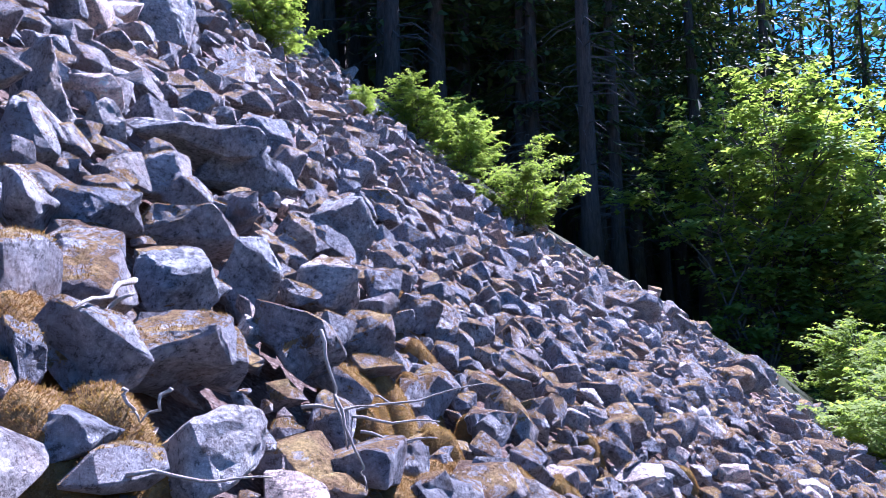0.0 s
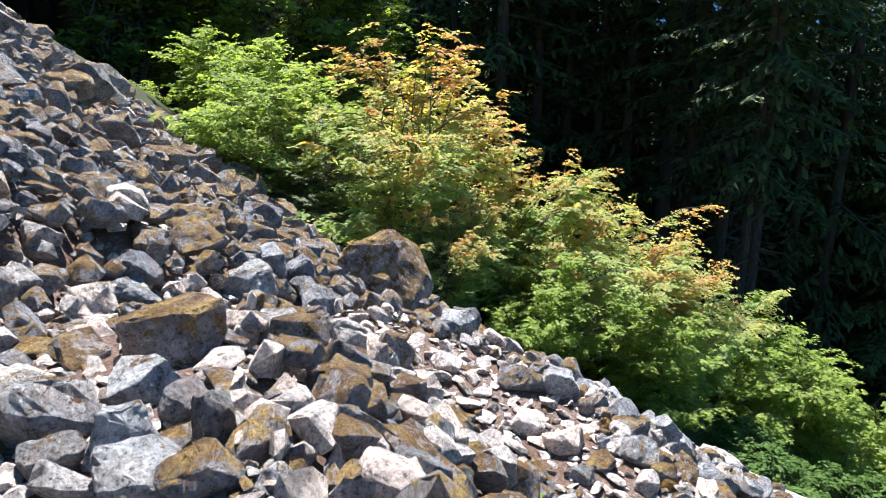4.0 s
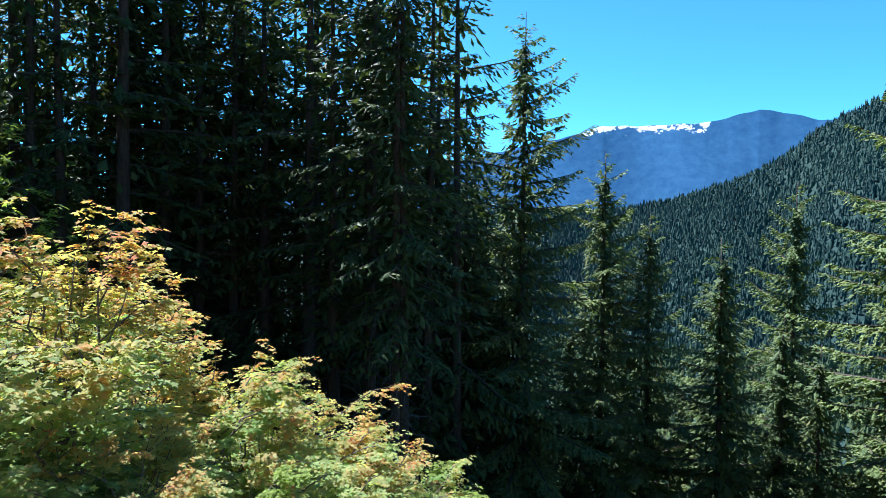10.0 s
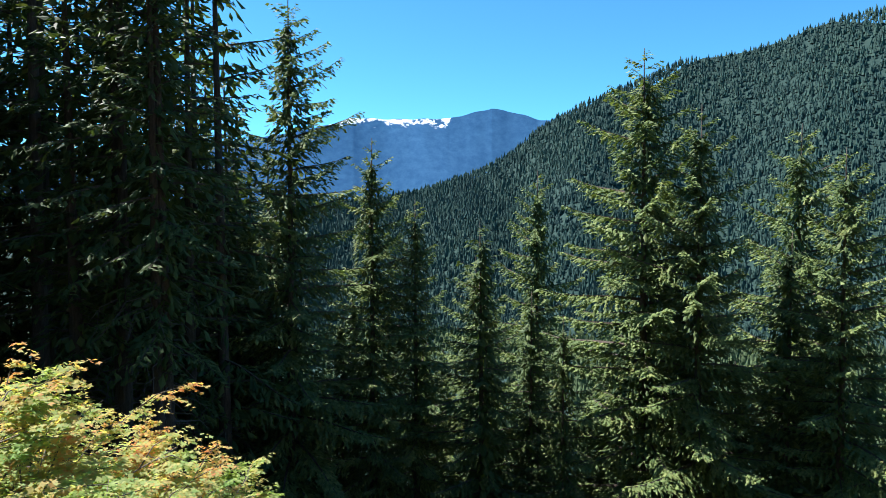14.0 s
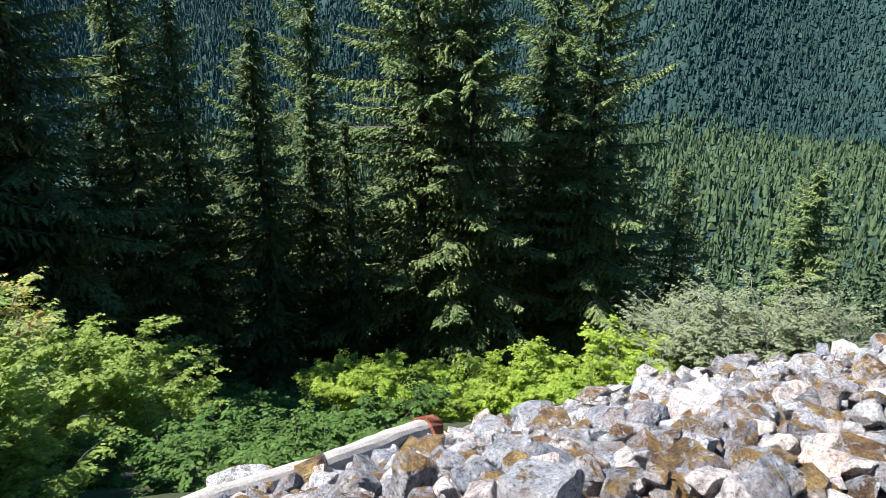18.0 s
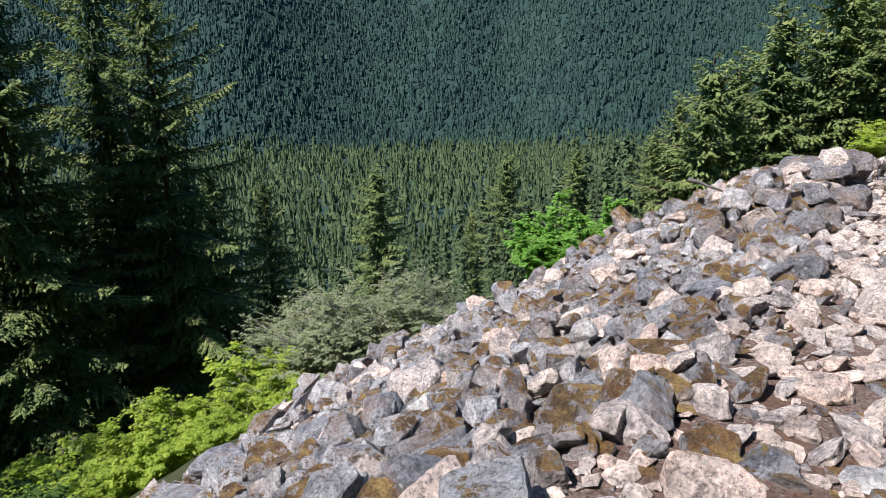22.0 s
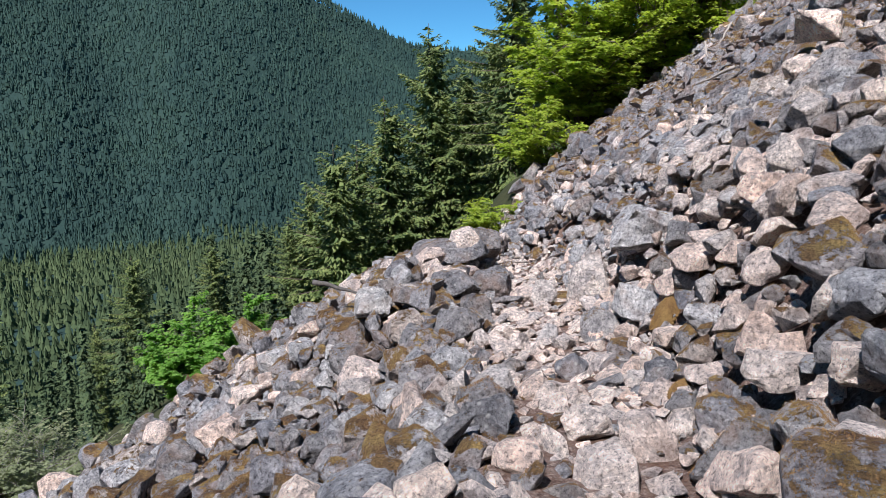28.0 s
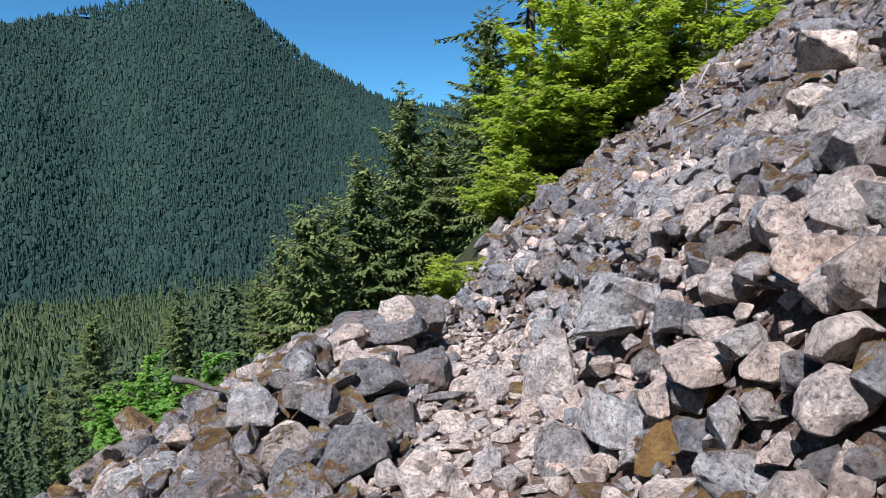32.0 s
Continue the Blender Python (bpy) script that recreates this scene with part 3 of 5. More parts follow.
SWITCHBACK_A = [(8.26, 8.75, -2.42, 1.5, 1.3, 1.25, 317, "m"), (3.31, 5.14, -0.7, 0.59, 0.49, 0.41, 335, "m"), (3.48, 6.81, -0.97, 0.37, 0.31, 0.25, 341, "t"), (3.91, 5.07, -0.83, 0.4, 0.33, 0.27, 327, "g"), (4.77, 5.26, -1.4, 0.36, 0.32, 0.29, 319, "t"), (6.57, 8.11, -2.2, 0.53, 0.5, 0.46, 323, "g"), (5.57, 8.13, -1.69, 0.65, 0.57, 0.48, 329, "g"), (6.31, 8.81, -1.72, 0.47, 0.42, 0.36, 327, "g"), (4, 7.24, -1.18, 0.44, 0.39, 0.33, 338, "g"), (2.53, 4.72, -0.64, 0.41, 0.41, 0.41, 346, "g"), (2.92, 4.71, -0.68, 0.33, 0.29, 0.25, 338, "g"), (2.95, 4.39, -0.67, 0.23, 0.21, 0.2, 335, "d"), (2.62, 4.29, -0.64, 0.29, 0.27, 0.27, 341, "g")]
SWITCHBACK_B = [(2.72, 3.81, -0.64, 0.33, 0.26, 0.23, 334, "m"), (2.99, 3.89, -0.65, 0.26, 0.22, 0.21, 329, "m"), (2.58, 4, -0.64, 0.32, 0.27, 0.24, 340, "g"), (2.93, 4.11, -0.62, 0.18, 0.23, 0.3, 333, "d"), (7.17, 5.49, -2.64, 0.53, 0.42, 0.35, 304, "m"), (7.42, 5.13, -2.69, 0.44, 0.39, 0.35, 300, "g"), (7.25, 4.26, -2.84, 0.42, 0.38, 0.36, 294, "m"), (7.69, 6.83, -2.55, 0.5, 0.46, 0.43, 310, "g"), (8.59, 4.29, -3.62, 0.41, 0.38, 0.38, 290, "g"), (5.16, 8.56, -1.15, 0.71, 0.55, 0.4, 333, "m"), (4.55, 8.56, -0.65, 0.4, 0.39, 0.35, 338, "t"), (3.46, 3.54, -0.95, 0.15, 0.15, 0.18, 315, "t"), (4.13, 8.06, -0.64, 0.4, 0.34, 0.26, 339, "g")]
SWITCHBACK_C = [(6.67, 8.65, -1.99, 0.45, 0.38, 0.31, 324, "g"), (6.59, 5, -2.73, 0.34, 0.29, 0.27, 303, "t"), (6.63, 4.63, -2.77, 0.42, 0.34, 0.3, 300, "t"), (8.19, 3.62, -3.64, 0.47, 0.43, 0.42, 285, "g"), (5.7, 4.86, -2.5, 0.35, 0.31, 0.3, 308, "t")]
LOWER_EDGE_A = [(10.43, -3.5, -6.22, 0.82, 0.68, 0.57, 204, "g"), (6.96, 3.99, -2.8, 0.48, 0.41, 0.38, 202, "g"), (6.97, 4.22, -2.79, 0.33, 0.26, 0.23, 203, "t"), (9.77, 1.32, -5.05, 0.6, 0.51, 0.47, 215, "g"), (12.04, 0.15, -6.83, 0.67, 0.6, 0.58, 222, "g"), (8.08, 2.27, -3.9, 0.31, 0.35, 0.42, 206, "m"), (8.6, 0.59, -4.33, 0.41, 0.38, 0.37, 204, "t"), (8.93, 5.39, -3.57, 0.31, 0.31, 0.38, 242, "d"), (8.15, 5.45, -2.97, 0.29, 0.29, 0.37, 236, "m"), (10.55, 2.35, -5.46, 0.57, 0.5, 0.49, 225, "g"), (13.29, -3.02, -7.95, 0.87, 0.69, 0.58, 217, "g"), (12.05, 1.96, -6.49, 0.43, 0.43, 0.48, 231, "g")]
LOWER_EDGE_B = [(6.97, 3.39, -2.92, 0.24, 0.2, 0.18, 199, "t"), (13.78, 5.27, -7.1, 1.03, 0.71, 0.57, 257, "g"), (9.68, 0.44, -5.12, 0.76, 0.62, 0.53, 211, "t"), (7.98, 1.3, -4.04, 0.48, 0.4, 0.35, 201, "m"), (14.35, -0.94, -8.46, 1.32, 0.89, 0.65, 227, "g")]
LOWER_TRAIL_A = [(4.84, 2.5, -2.66, 0.78, 0.62, 0.36, 150, "m"), (4.42, 2.72, -2.62, 0.34, 0.3, 0.42, 150, "d"), (4.95, 3.29, -2.47, 0.34, 0.38, 0.42, 143, "t"), (5.09, 3.76, -2.39, 0.28, 0.32, 0.36, 138, "t"), (5.28, 3.96, -2.54, 0.4, 0.32, 0.27, 139, "g"), (3.25, -2.47, -2.52, 0.95, 0.73, 0.51, 157, "g"), (6.61, 3.02, -2.87, 0.24, 0.24, 0.28, 178, "t"), (6.74, 1.91, -3.15, 0.38, 0.35, 0.33, 181, "m"), (6.61, 1.14, -3.24, 0.45, 0.36, 0.29, 179, "g"), (6.37, 2.09, -2.97, 0.24, 0.23, 0.22, 175, "t"), (7.89, 0.26, -4.07, 0.41, 0.37, 0.35, 193, "t"), (6.94, 2.83, -3.07, 0.49, 0.3, 0.19, 185, "m"), (8.85, 0.12, -4.59, 0.32, 0.32, 0.33, 202, "t"), (8.4, -2.35, -4.73, 0.41, 0.41, 0.4, 192, "d")]
LOWER_TRAIL_B = [(8, -2.43, -4.55, 0.51, 0.44, 0.37, 189, "t"), (7.14, -0.94, -3.98, 0.22, 0.28, 0.35, 184, "d"), (6.18, 0.64, -3.14, 0.29, 0.25, 0.21, 174, "g"), (6.56, -1.67, -3.85, 0.36, 0.32, 0.27, 179, "t"), (5.85, 0.65, -3.08, 0.36, 0.32, 0.28, 170, "d"), (5.29, 0.84, -3.1, 0.33, 0.27, 0.21, 164, "t"), (4.96, 1.85, -2.92, 0.35, 0.37, 0.4, 155, "t"), (4.64, 1.79, -2.74, 0.3, 0.3, 0.28, 151, "m"), (4.33, 1.22, -2.68, 0.43, 0.32, 0.22, 152, "t"), (4.32, 2.32, -2.18, 0.55, 0.41, 0.28, 144, "g"), (4.26, 2.64, -1.92, 0.33, 0.34, 0.34, 140, "t"), (3.88, 0.97, -2.12, 0.5, 0.45, 0.37, 149, "m"), (4.01, 1.66, -1.99, 0.23, 0.31, 0.38, 145, "t")]
LOWER_TRAIL_C = [(5.06, -5.32, -3.28, 1.17, 0.74, 0.43, 172, "d"), (4.5, 3.03, -2.1, 0.23, 0.21, 0.18, 139, "m"), (4.51, 2.44, -2.36, 0.2, 0.2, 0.19, 145, "g"), (5.3, -3.58, -3.33, 0.64, 0.5, 0.37, 171, "d"), (4.67, -4.17, -3.51, 0.56, 0.51, 0.44, 168, "d"), (3.65, 1.89, -1.71, 0.27, 0.27, 0.24, 140, "t"), (3.39, -0.79, -2.01, 0.27, 0.23, 0.18, 153, "g"), (6.59, -2.43, -3.81, 0.49, 0.44, 0.37, 179, "d")]
LOWER_BANK_A = [(3.52, -3.48, -3.29, 0.6, 0.66, 0.68, 159, "t"), (3.83, -1.56, -3.09, 0.51, 0.45, 0.38, 154, "g"), (5.55, -2.04, -3.4, 0.53, 0.46, 0.4, 177, "d"), (5.97, -2.02, -3.5, 0.29, 0.32, 0.35, 182, "d"), (6.59, -3.14, -3.77, 0.53, 0.52, 0.49, 188, "m"), (5.29, -3.95, -3.34, 0.56, 0.45, 0.35, 176, "t"), (4.5, -5.76, -3.25, 0.7, 0.66, 0.58, 171, "d"), (3.99, -0.06, -2.8, 0.4, 0.31, 0.23, 144, "g"), (3.79, 0.26, -2.36, 0.31, 0.29, 0.27, 137, "t"), (3.69, -0.28, -2.35, 0.26, 0.24, 0.21, 142, "t"), (3.42, -0.28, -1.91, 0.46, 0.39, 0.3, 139, "t"), (3.03, -1.1, -1.77, 0.35, 0.33, 0.28, 142, "g"), (2.68, -2.53, -1.83, 0.29, 0.27, 0.22, 148, "t")]
LOWER_BANK_B = [(1.75, -2.58, -1.25, 0.64, 0.45, 0.29, 141, "m"), (0.33, -3.96, -0.18, 0.63, 0.54, 0.43, 139, "t"), (0.86, -2.9, -0.76, 0.53, 0.5, 0.43, 137, "g"), (3.4, -1.59, -2.45, 0.3, 0.3, 0.28, 149, "d"), (6.25, -2.55, -3.62, 0.27, 0.27, 0.3, 185, "d"), (3.9, -0.57, -2.8, 0.22, 0.2, 0.17, 148, "m"), (4.12, -3.62, -3.54, 0.33, 0.33, 0.35, 165, "t"), (0.62, -3.77, -0.71, 0.54, 0.45, 0.34, 140, "t"), (2.27, -1.27, -1.26, 0.2, 0.21, 0.21, 136, "m"), (3.81, -0.2, -2.53, 0.17, 0.17, 0.15, 143, "t")]
CREST = [(2.29, 5.29, -0.76, 0.99, 0.71, 0.22, 340, "t"), (4.85, -5.25, -3.12, 0.5, 0.45, 0.42, 171, "t"), (6.3, -3.1, -3.38, 0.44, 0.36, 0.34, 190, "w"), (5.95, 4.2, -2.9, 0.3, 0.25, 0.2, 150, "w")]
SCREE_A = [(3.74, 0.01, -2.31, 0.22, 0.18, 0.2, 140, "g"), (3.35, -1.11, -2.13, 0.33, 0.27, 0.26, 145, "t"), (3.47, -1.21, -2.37, 0.22, 0.18, 0.2, 147, "d"), (0.79, -4.23, -0.97, 0.53, 0.43, 0.4, 143, "g"), (-3.84, -8.83, 0.97, 1.15, 0.94, 0.85, 139, "g"), (0.49, -5.38, -1.07, 0.48, 0.39, 0.34, 146, "g"), (-4.7, -11.52, 0.81, 1.34, 1.1, 0.71, 143, "d"), (2.41, -1.7, -1.5, 0.27, 0.22, 0.24, 141, "g"), (0.75, -5.98, -1.42, 0.5, 0.41, 0.32, 149, "t"), (0.37, -7.9, -1.59, 0.4, 0.32, 0.36, 152, "t"), (1.0, -8.17, -2.07, 0.59, 0.49, 0.37, 156, "d"), (2.31, -7.04, -2.84, 0.52, 0.42, 0.37, 160, "d")]
SCREE_B = [(1.18, -13.3, -3.85, 0.84, 0.69, 0.53, 164, "g"), (6.0, -2.37, -3.48, 0.42, 0.34, 0.38, 183, "g"), (5.78, -3.21, -3.35, 0.5, 0.41, 0.33, 180, "d"), (6.15, -4.0, -3.42, 0.23, 0.19, 0.2, 183, "w"), (6.82, -3.54, -3.9, 0.33, 0.27, 0.26, 190, "m"), (7.15, -3.72, -4.1, 0.35, 0.28, 0.27, 193, "g"), (5.15, -2.88, -3.45, 0.39, 0.32, 0.35, 173, "d"), (4.28, -3.89, -3.62, 0.41, 0.33, 0.22, 167, "t"), (4.58, -1.96, -3.51, 0.25, 0.21, 0.2, 165, "t"), (4.1, -1.78, -3.4, 0.46, 0.38, 0.4, 158, "g"), (4.55, -1.65, -3.5, 0.24, 0.2, 0.19, 163, "t"), (4.96, -1.7, -3.48, 0.24, 0.19, 0.21, 169, "t")]
SCREE_C = [(3.55, -1.65, -2.75, 0.24, 0.2, 0.22, 151, "d"), (3.79, -0.78, -2.68, 0.2, 0.16, 0.18, 148, "t"), (3.95, 0.56, -2.46, 0.14, 0.12, 0.13, 135, "d"), (4.87, 1.5, -2.98, 0.47, 0.38, 0.42, 147, "d"), (4.61, 2.08, -2.62, 0.22, 0.18, 0.2, 137, "d"), (4.36, 1.78, -2.48, 0.24, 0.2, 0.17, 137, "t"), (5.8, 0.36, -3.13, 0.37, 0.3, 0.33, 167, "d"), (6.18, 0.36, -3.23, 0.3, 0.24, 0.25, 173, "g"), (6.46, -0.47, -3.59, 0.44, 0.36, 0.3, 177, "g"), (6.28, 0.88, -3.16, 0.39, 0.32, 0.22, 173, "m"), (8.07, -2.74, -4.58, 0.6, 0.49, 0.51, 191, "g"), (9.64, -4.73, -5.88, 0.71, 0.58, 0.34, 198, "g")]
SCREE_D = [(7.78, -3.32, -4.49, 0.42, 0.35, 0.3, 188, "t"), (6.88, -0.58, -3.82, 0.28, 0.23, 0.25, 182, "d"), (5.74, -1.14, -3.41, 0.4, 0.33, 0.24, 170, "g"), (6.43, -3.39, -3.66, 0.48, 0.39, 0.39, 178, "m"), (5.41, -2.33, -3.44, 0.42, 0.34, 0.28, 169, "d"), (7.15, -6.22, -4.41, 0.65, 0.53, 0.44, 183, "g"), (5.4, 1.43, -3.05, 0.33, 0.27, 0.29, 156, "t"), (5.79, 1.19, -3.08, 0.28, 0.23, 0.21, 164, "t"), (5.03, 0.97, -3.1, 0.24, 0.2, 0.22, 154, "t"), (5.31, 0.21, -3.19, 0.2, 0.16, 0.18, 161, "t"), (5.56, 0.86, -3.14, 0.27, 0.22, 0.13, 162, "t"), (4.88, -0.53, -3.3, 0.28, 0.23, 0.25, 160, "g")]
SCREE_E = [(3.4, 0.34, -1.81, 0.44, 0.36, 0.21, 140, "t"), (7.51, -4.1, -4.37, 0.53, 0.44, 0.36, 186, "g"), (6.17, -1.88, -3.65, 0.28, 0.23, 0.25, 175, "d"), (7.14, -0.26, -3.94, 0.31, 0.26, 0.21, 186, "m"), (6.69, 0.22, -3.63, 0.32, 0.26, 0.22, 180, "m"), (6.1, 1.43, -3.07, 0.26, 0.21, 0.14, 169, "g"), (4.4, 0.03, -3.16, 0.26, 0.21, 0.21, 152, "d"), (4.32, 0.47, -3.0, 0.28, 0.23, 0.15, 148, "t"), (9.15, 1.66, -4.67, 0.44, 0.36, 0.31, 203, "w"), (7.52, 4.73, -2.82, 0.24, 0.19, 0.21, 197, "g"), (7.28, 4.75, -2.75, 0.2, 0.17, 0.18, 192, "d"), (8.29, 3.14, -3.83, 0.52, 0.43, 0.29, 201, "m")]
SCREE_F = [(9.41, 1.99, -4.82, 0.35, 0.29, 0.28, 207, "g"), (11.43, 0.16, -6.46, 0.76, 0.63, 0.48, 214, "g"), (10.34, 2.11, -5.46, 0.45, 0.37, 0.37, 215, "g"), (8.71, 3.72, -3.84, 0.25, 0.2, 0.22, 210, "g"), (8.42, 2.3, -4.05, 0.25, 0.21, 0.23, 199, "d"), (8.0, 2.09, -3.94, 0.2, 0.17, 0.18, 194, "g"), (6.65, 3.78, -2.83, 0.23, 0.19, 0.2, 177, "t"), (6.5, -2.04, -3.8, 0.45, 0.37, 0.31, 178, "t"), (9.19, -4.86, -5.56, 0.5, 0.41, 0.37, 191, "t"), (7.2, -1.18, -4.06, 0.3, 0.25, 0.27, 183, "d"), (6.04, 2.27, -2.98, 0.22, 0.18, 0.17, 171, "t"), (6.22, 2.72, -2.93, 0.2, 0.17, 0.18, 172, "m")]
SCREE_G = [(6.82, 3.73, -2.84, 0.26, 0.21, 0.22, 180, "m"), (7.66, 2.76, -3.77, 0.27, 0.22, 0.21, 191, "m"), (7.17, 4.47, -2.78, 0.16, 0.13, 0.15, 188, "m"), (11.05, -4.53, -6.73, 0.58, 0.47, 0.5, 200, "g"), (12.27, -3.19, -7.49, 0.57, 0.46, 0.43, 208, "t"), (11.53, 1.22, -6.32, 0.71, 0.58, 0.52, 219, "m"), (8.31, 3.85, -3.68, 0.23, 0.19, 0.21, 205, "g"), (6.89, 4.34, -2.8, 0.17, 0.14, 0.15, 182, "g"), (6.62, 4.21, -2.82, 0.29, 0.24, 0.17, 176, "m"), (6.39, 4.24, -2.83, 0.26, 0.21, 0.17, 172, "g"), (6.04, 3.32, -2.89, 0.29, 0.24, 0.21, 169, "t"), (6.0, 3.73, -2.88, 0.27, 0.22, 0.16, 167, "t")]
SCREE_H = [(6.21, 3.83, -2.87, 0.19, 0.16, 0.15, 170, "t"), (4.24, 5.52, -1.05, 0.45, 0.37, 0.23, 326, "g"), (4.14, 7.54, -1.05, 0.49, 0.4, 0.36, 337, "g"), (9.18, 8.02, -3.35, 0.71, 0.58, 0.51, 310, "d"), (2.42, 4.34, -0.66, 0.23, 0.19, 0.19, 345, "d"), (2.9, 3.68, -0.68, 0.18, 0.15, 0.11, 328, "g"), (3.58, 3.67, -1.07, 0.19, 0.15, 0.17, 315, "t"), (3.46, 7.5, -0.55, 0.31, 0.25, 0.2, 343, "g"), (10.0, 21.58, -0.06, 1.09, 0.89, 0.98, 337, "m"), (7.19, 16.78, 0.07, 1.08, 0.89, 0.64, 340, "m"), (3.53, 4.06, -0.89, 0.2, 0.16, 0.16, 321, "m"), (3.52, 3.82, -0.96, 0.16, 0.13, 0.15, 318, "t")]
SCREE_I = [(6.8, 6.24, -2.55, 0.38, 0.31, 0.24, 311, "t"), (0.68, 4.04, 0.59, 0.21, 0.17, 0.15, 6, "t"), (0.96, 4.34, 0.39, 0.2, 0.16, 0.16, 1, "m"), (5.6, 9.15, -1.19, 0.73, 0.6, 0.35, 330, "m"), (2.1, 5.55, -0.38, 0.33, 0.27, 0.24, 346, "g"), (1.59, 6.06, 0.57, 0.39, 0.32, 0.24, 353, "m"), (1.27, 5.86, 0.73, 0.25, 0.2, 0.19, 357, "g"), (3.84, 10.81, 0.32, 0.69, 0.57, 0.41, 344, "m"), (4.22, 14.06, 1.13, 0.57, 0.47, 0.51, 346, "g"), (0.57, 7.48, 1.52, 0.44, 0.36, 0.21, 4, "m"), (1.87, 10.01, 1.37, 0.46, 0.38, 0.29, 355, "m"), (3.59, 8.37, -0.11, 0.4, 0.33, 0.25, 341, "g")]
SCREE_J = [(1.76, 5.72, 0.16, 0.29, 0.23, 0.19, 351, "t"), (4.5, 10.94, -0.03, 0.54, 0.44, 0.34, 341, "m")]
MATS = [grey_rock, mossy_rock, tan_rock, dark_rock, white_rock]
KINDS = {"g": (0, "angular grey volcanic boulder with pale lichen, among broken rocks"), "m": (1, "grey boulder with a golden brown moss cap on the rock slide"), "t": (2, "pale pinkish-tan broken boulder beside the dusty trail"), "w": (4, "grey boulder crusted with white lichen at the edge of the rocks"), "d": (3, "dark grey angular boulder on the rock slide")}


def boulder_mesh(rng, w, d, h, mat):
    """A block of stone with its own facets, chips and pitted faces."""
    bm = bmesh.new()
    v, f = stone_shape(rng, int(rng.integers(13, 24)), rng.uniform(0.012, 0.03), True)
    v = v / (v.max(0) - v.min(0)) * [w, d, h]
    vs = [bm.verts.new(p) for p in v]
    for q in {tuple(sorted(q)): q for q in f.tolist()}.values():
        bm.faces.new([vs[i] for i in q])
    big = max(w, d, h)
    narrow = 0.5 if w > 1.25 and h > 0.9 else rng.uniform(0.0, 0.35)  # how far it tapers towards its top
    for p in bm.verts:
        p.co.xy *= 1.0 - narrow * (p.co.z / h)
    for cut in (0.13, 0.08) if big > 0.5 else (0.16,):
        bmesh.ops.subdivide_edges(bm, edges=[e for e in bm.edges if e.calc_length() > cut * big], cuts=1)
        bmesh.ops.triangulate(bm, faces=bm.faces)
    off = Vector(rng.uniform(0, 50, 3))
    for p in bm.verts:
        p.co += big * (0.022 * noise.noise_vector(p.co * 3.0 / big + off) + 0.014 * noise.noise_vector(p.co * 9.0 / big + off) + 0.010 * noise.noise_vector(p.co * 24.0 / big + off))
    bm.verts.index_update()
    out = mesh_of("boulder", [p.co for p in bm.verts], [[w_.index for w_ in q.verts] for q in bm.faces], mat)
    bm.free()
    return out


moss_on = []  # world corners and faces of the stones that carry moss


def moss_blades(rng, density):
    """Short dry blades in patches on the upward faces of the mossy stones."""
    roots, ups = [], []
    for v, f, *all_over in moss_on:
        a, b, c = v[f[:, 0]], v[f[:, 1]], v[f[:, 2]]
        n = np.cross(b - a, c - a)
        area = np.linalg.norm(n, axis=1) / 2
        n /= 2 * area[:, None] + 1e-12
        mid = (a + b + c) / 3
        ok = (n[:, 2] > 0.45) & (wave(mid[:, 0] + 0.3 * mid[:, 2], mid[:, 1], 7.0) + 0.5 * wave(mid[:, 0], mid[:, 1] + mid[:, 2], 19.0) > -0.05)
        if all_over:
            ok = n[:, 2] > 0.1
        if not ok.any():
            continue
        count = rng.poisson(density * (4 if all_over else 1) * area[ok].sum())
        pick = rng.choice(np.nonzero(ok)[0], count, p=area[ok] / area[ok].sum())
        u, w = rng.uniform(size=(2, count, 1))
        u, w = np.where(u + w > 1, 1 - u, u), np.where(u + w > 1, 1 - w, w)
        roots.append(a[pick] + u * (b - a)[pick] + w * (c - a)[pick])
        ups.append(n[pick])
    p, n = np.concatenate(roots), np.concatenate(ups)
    lean = n + [0, 0, 0.3] + 0.75 * rng.normal(size=n.shape)
    lean /= np.linalg.norm(lean, axis=1, keepdims=True)
    side = np.cross(lean, rng.normal(size=n.shape))
    side *= rng.uniform(0.0012, 0.0028, (len(p), 1)) / np.linalg.norm(side, axis=1, keepdims=True)
    tip = lean * rng.uniform(0.006, 0.017, (len(p), 1))
    v = np.stack([p - side - n * 0.004, p + side - n * 0.004, p + tip], 1).reshape(-1, 3)
    tagged(new("moss", mesh_of("moss", v, np.arange(len(v)).reshape(-1, 3), moss_blade)), "rusty golden dry moss on the tops of the rocks", "moss", kind="stuff")


def carries_moss(me, m, *all_over):
    v, f = np.empty(len(me.vertices) * 3, np.float32), np.empty(len(me.polygons) * 3, np.int32)
    me.vertices.foreach_get("co", v)
    me.polygons.foreach_get("vertices", f)
    moss_on.append((v.reshape(-1, 3) @ np.array(m.to_3x3()).T + np.array(m.translation), f.reshape(-1, 3), *all_over))


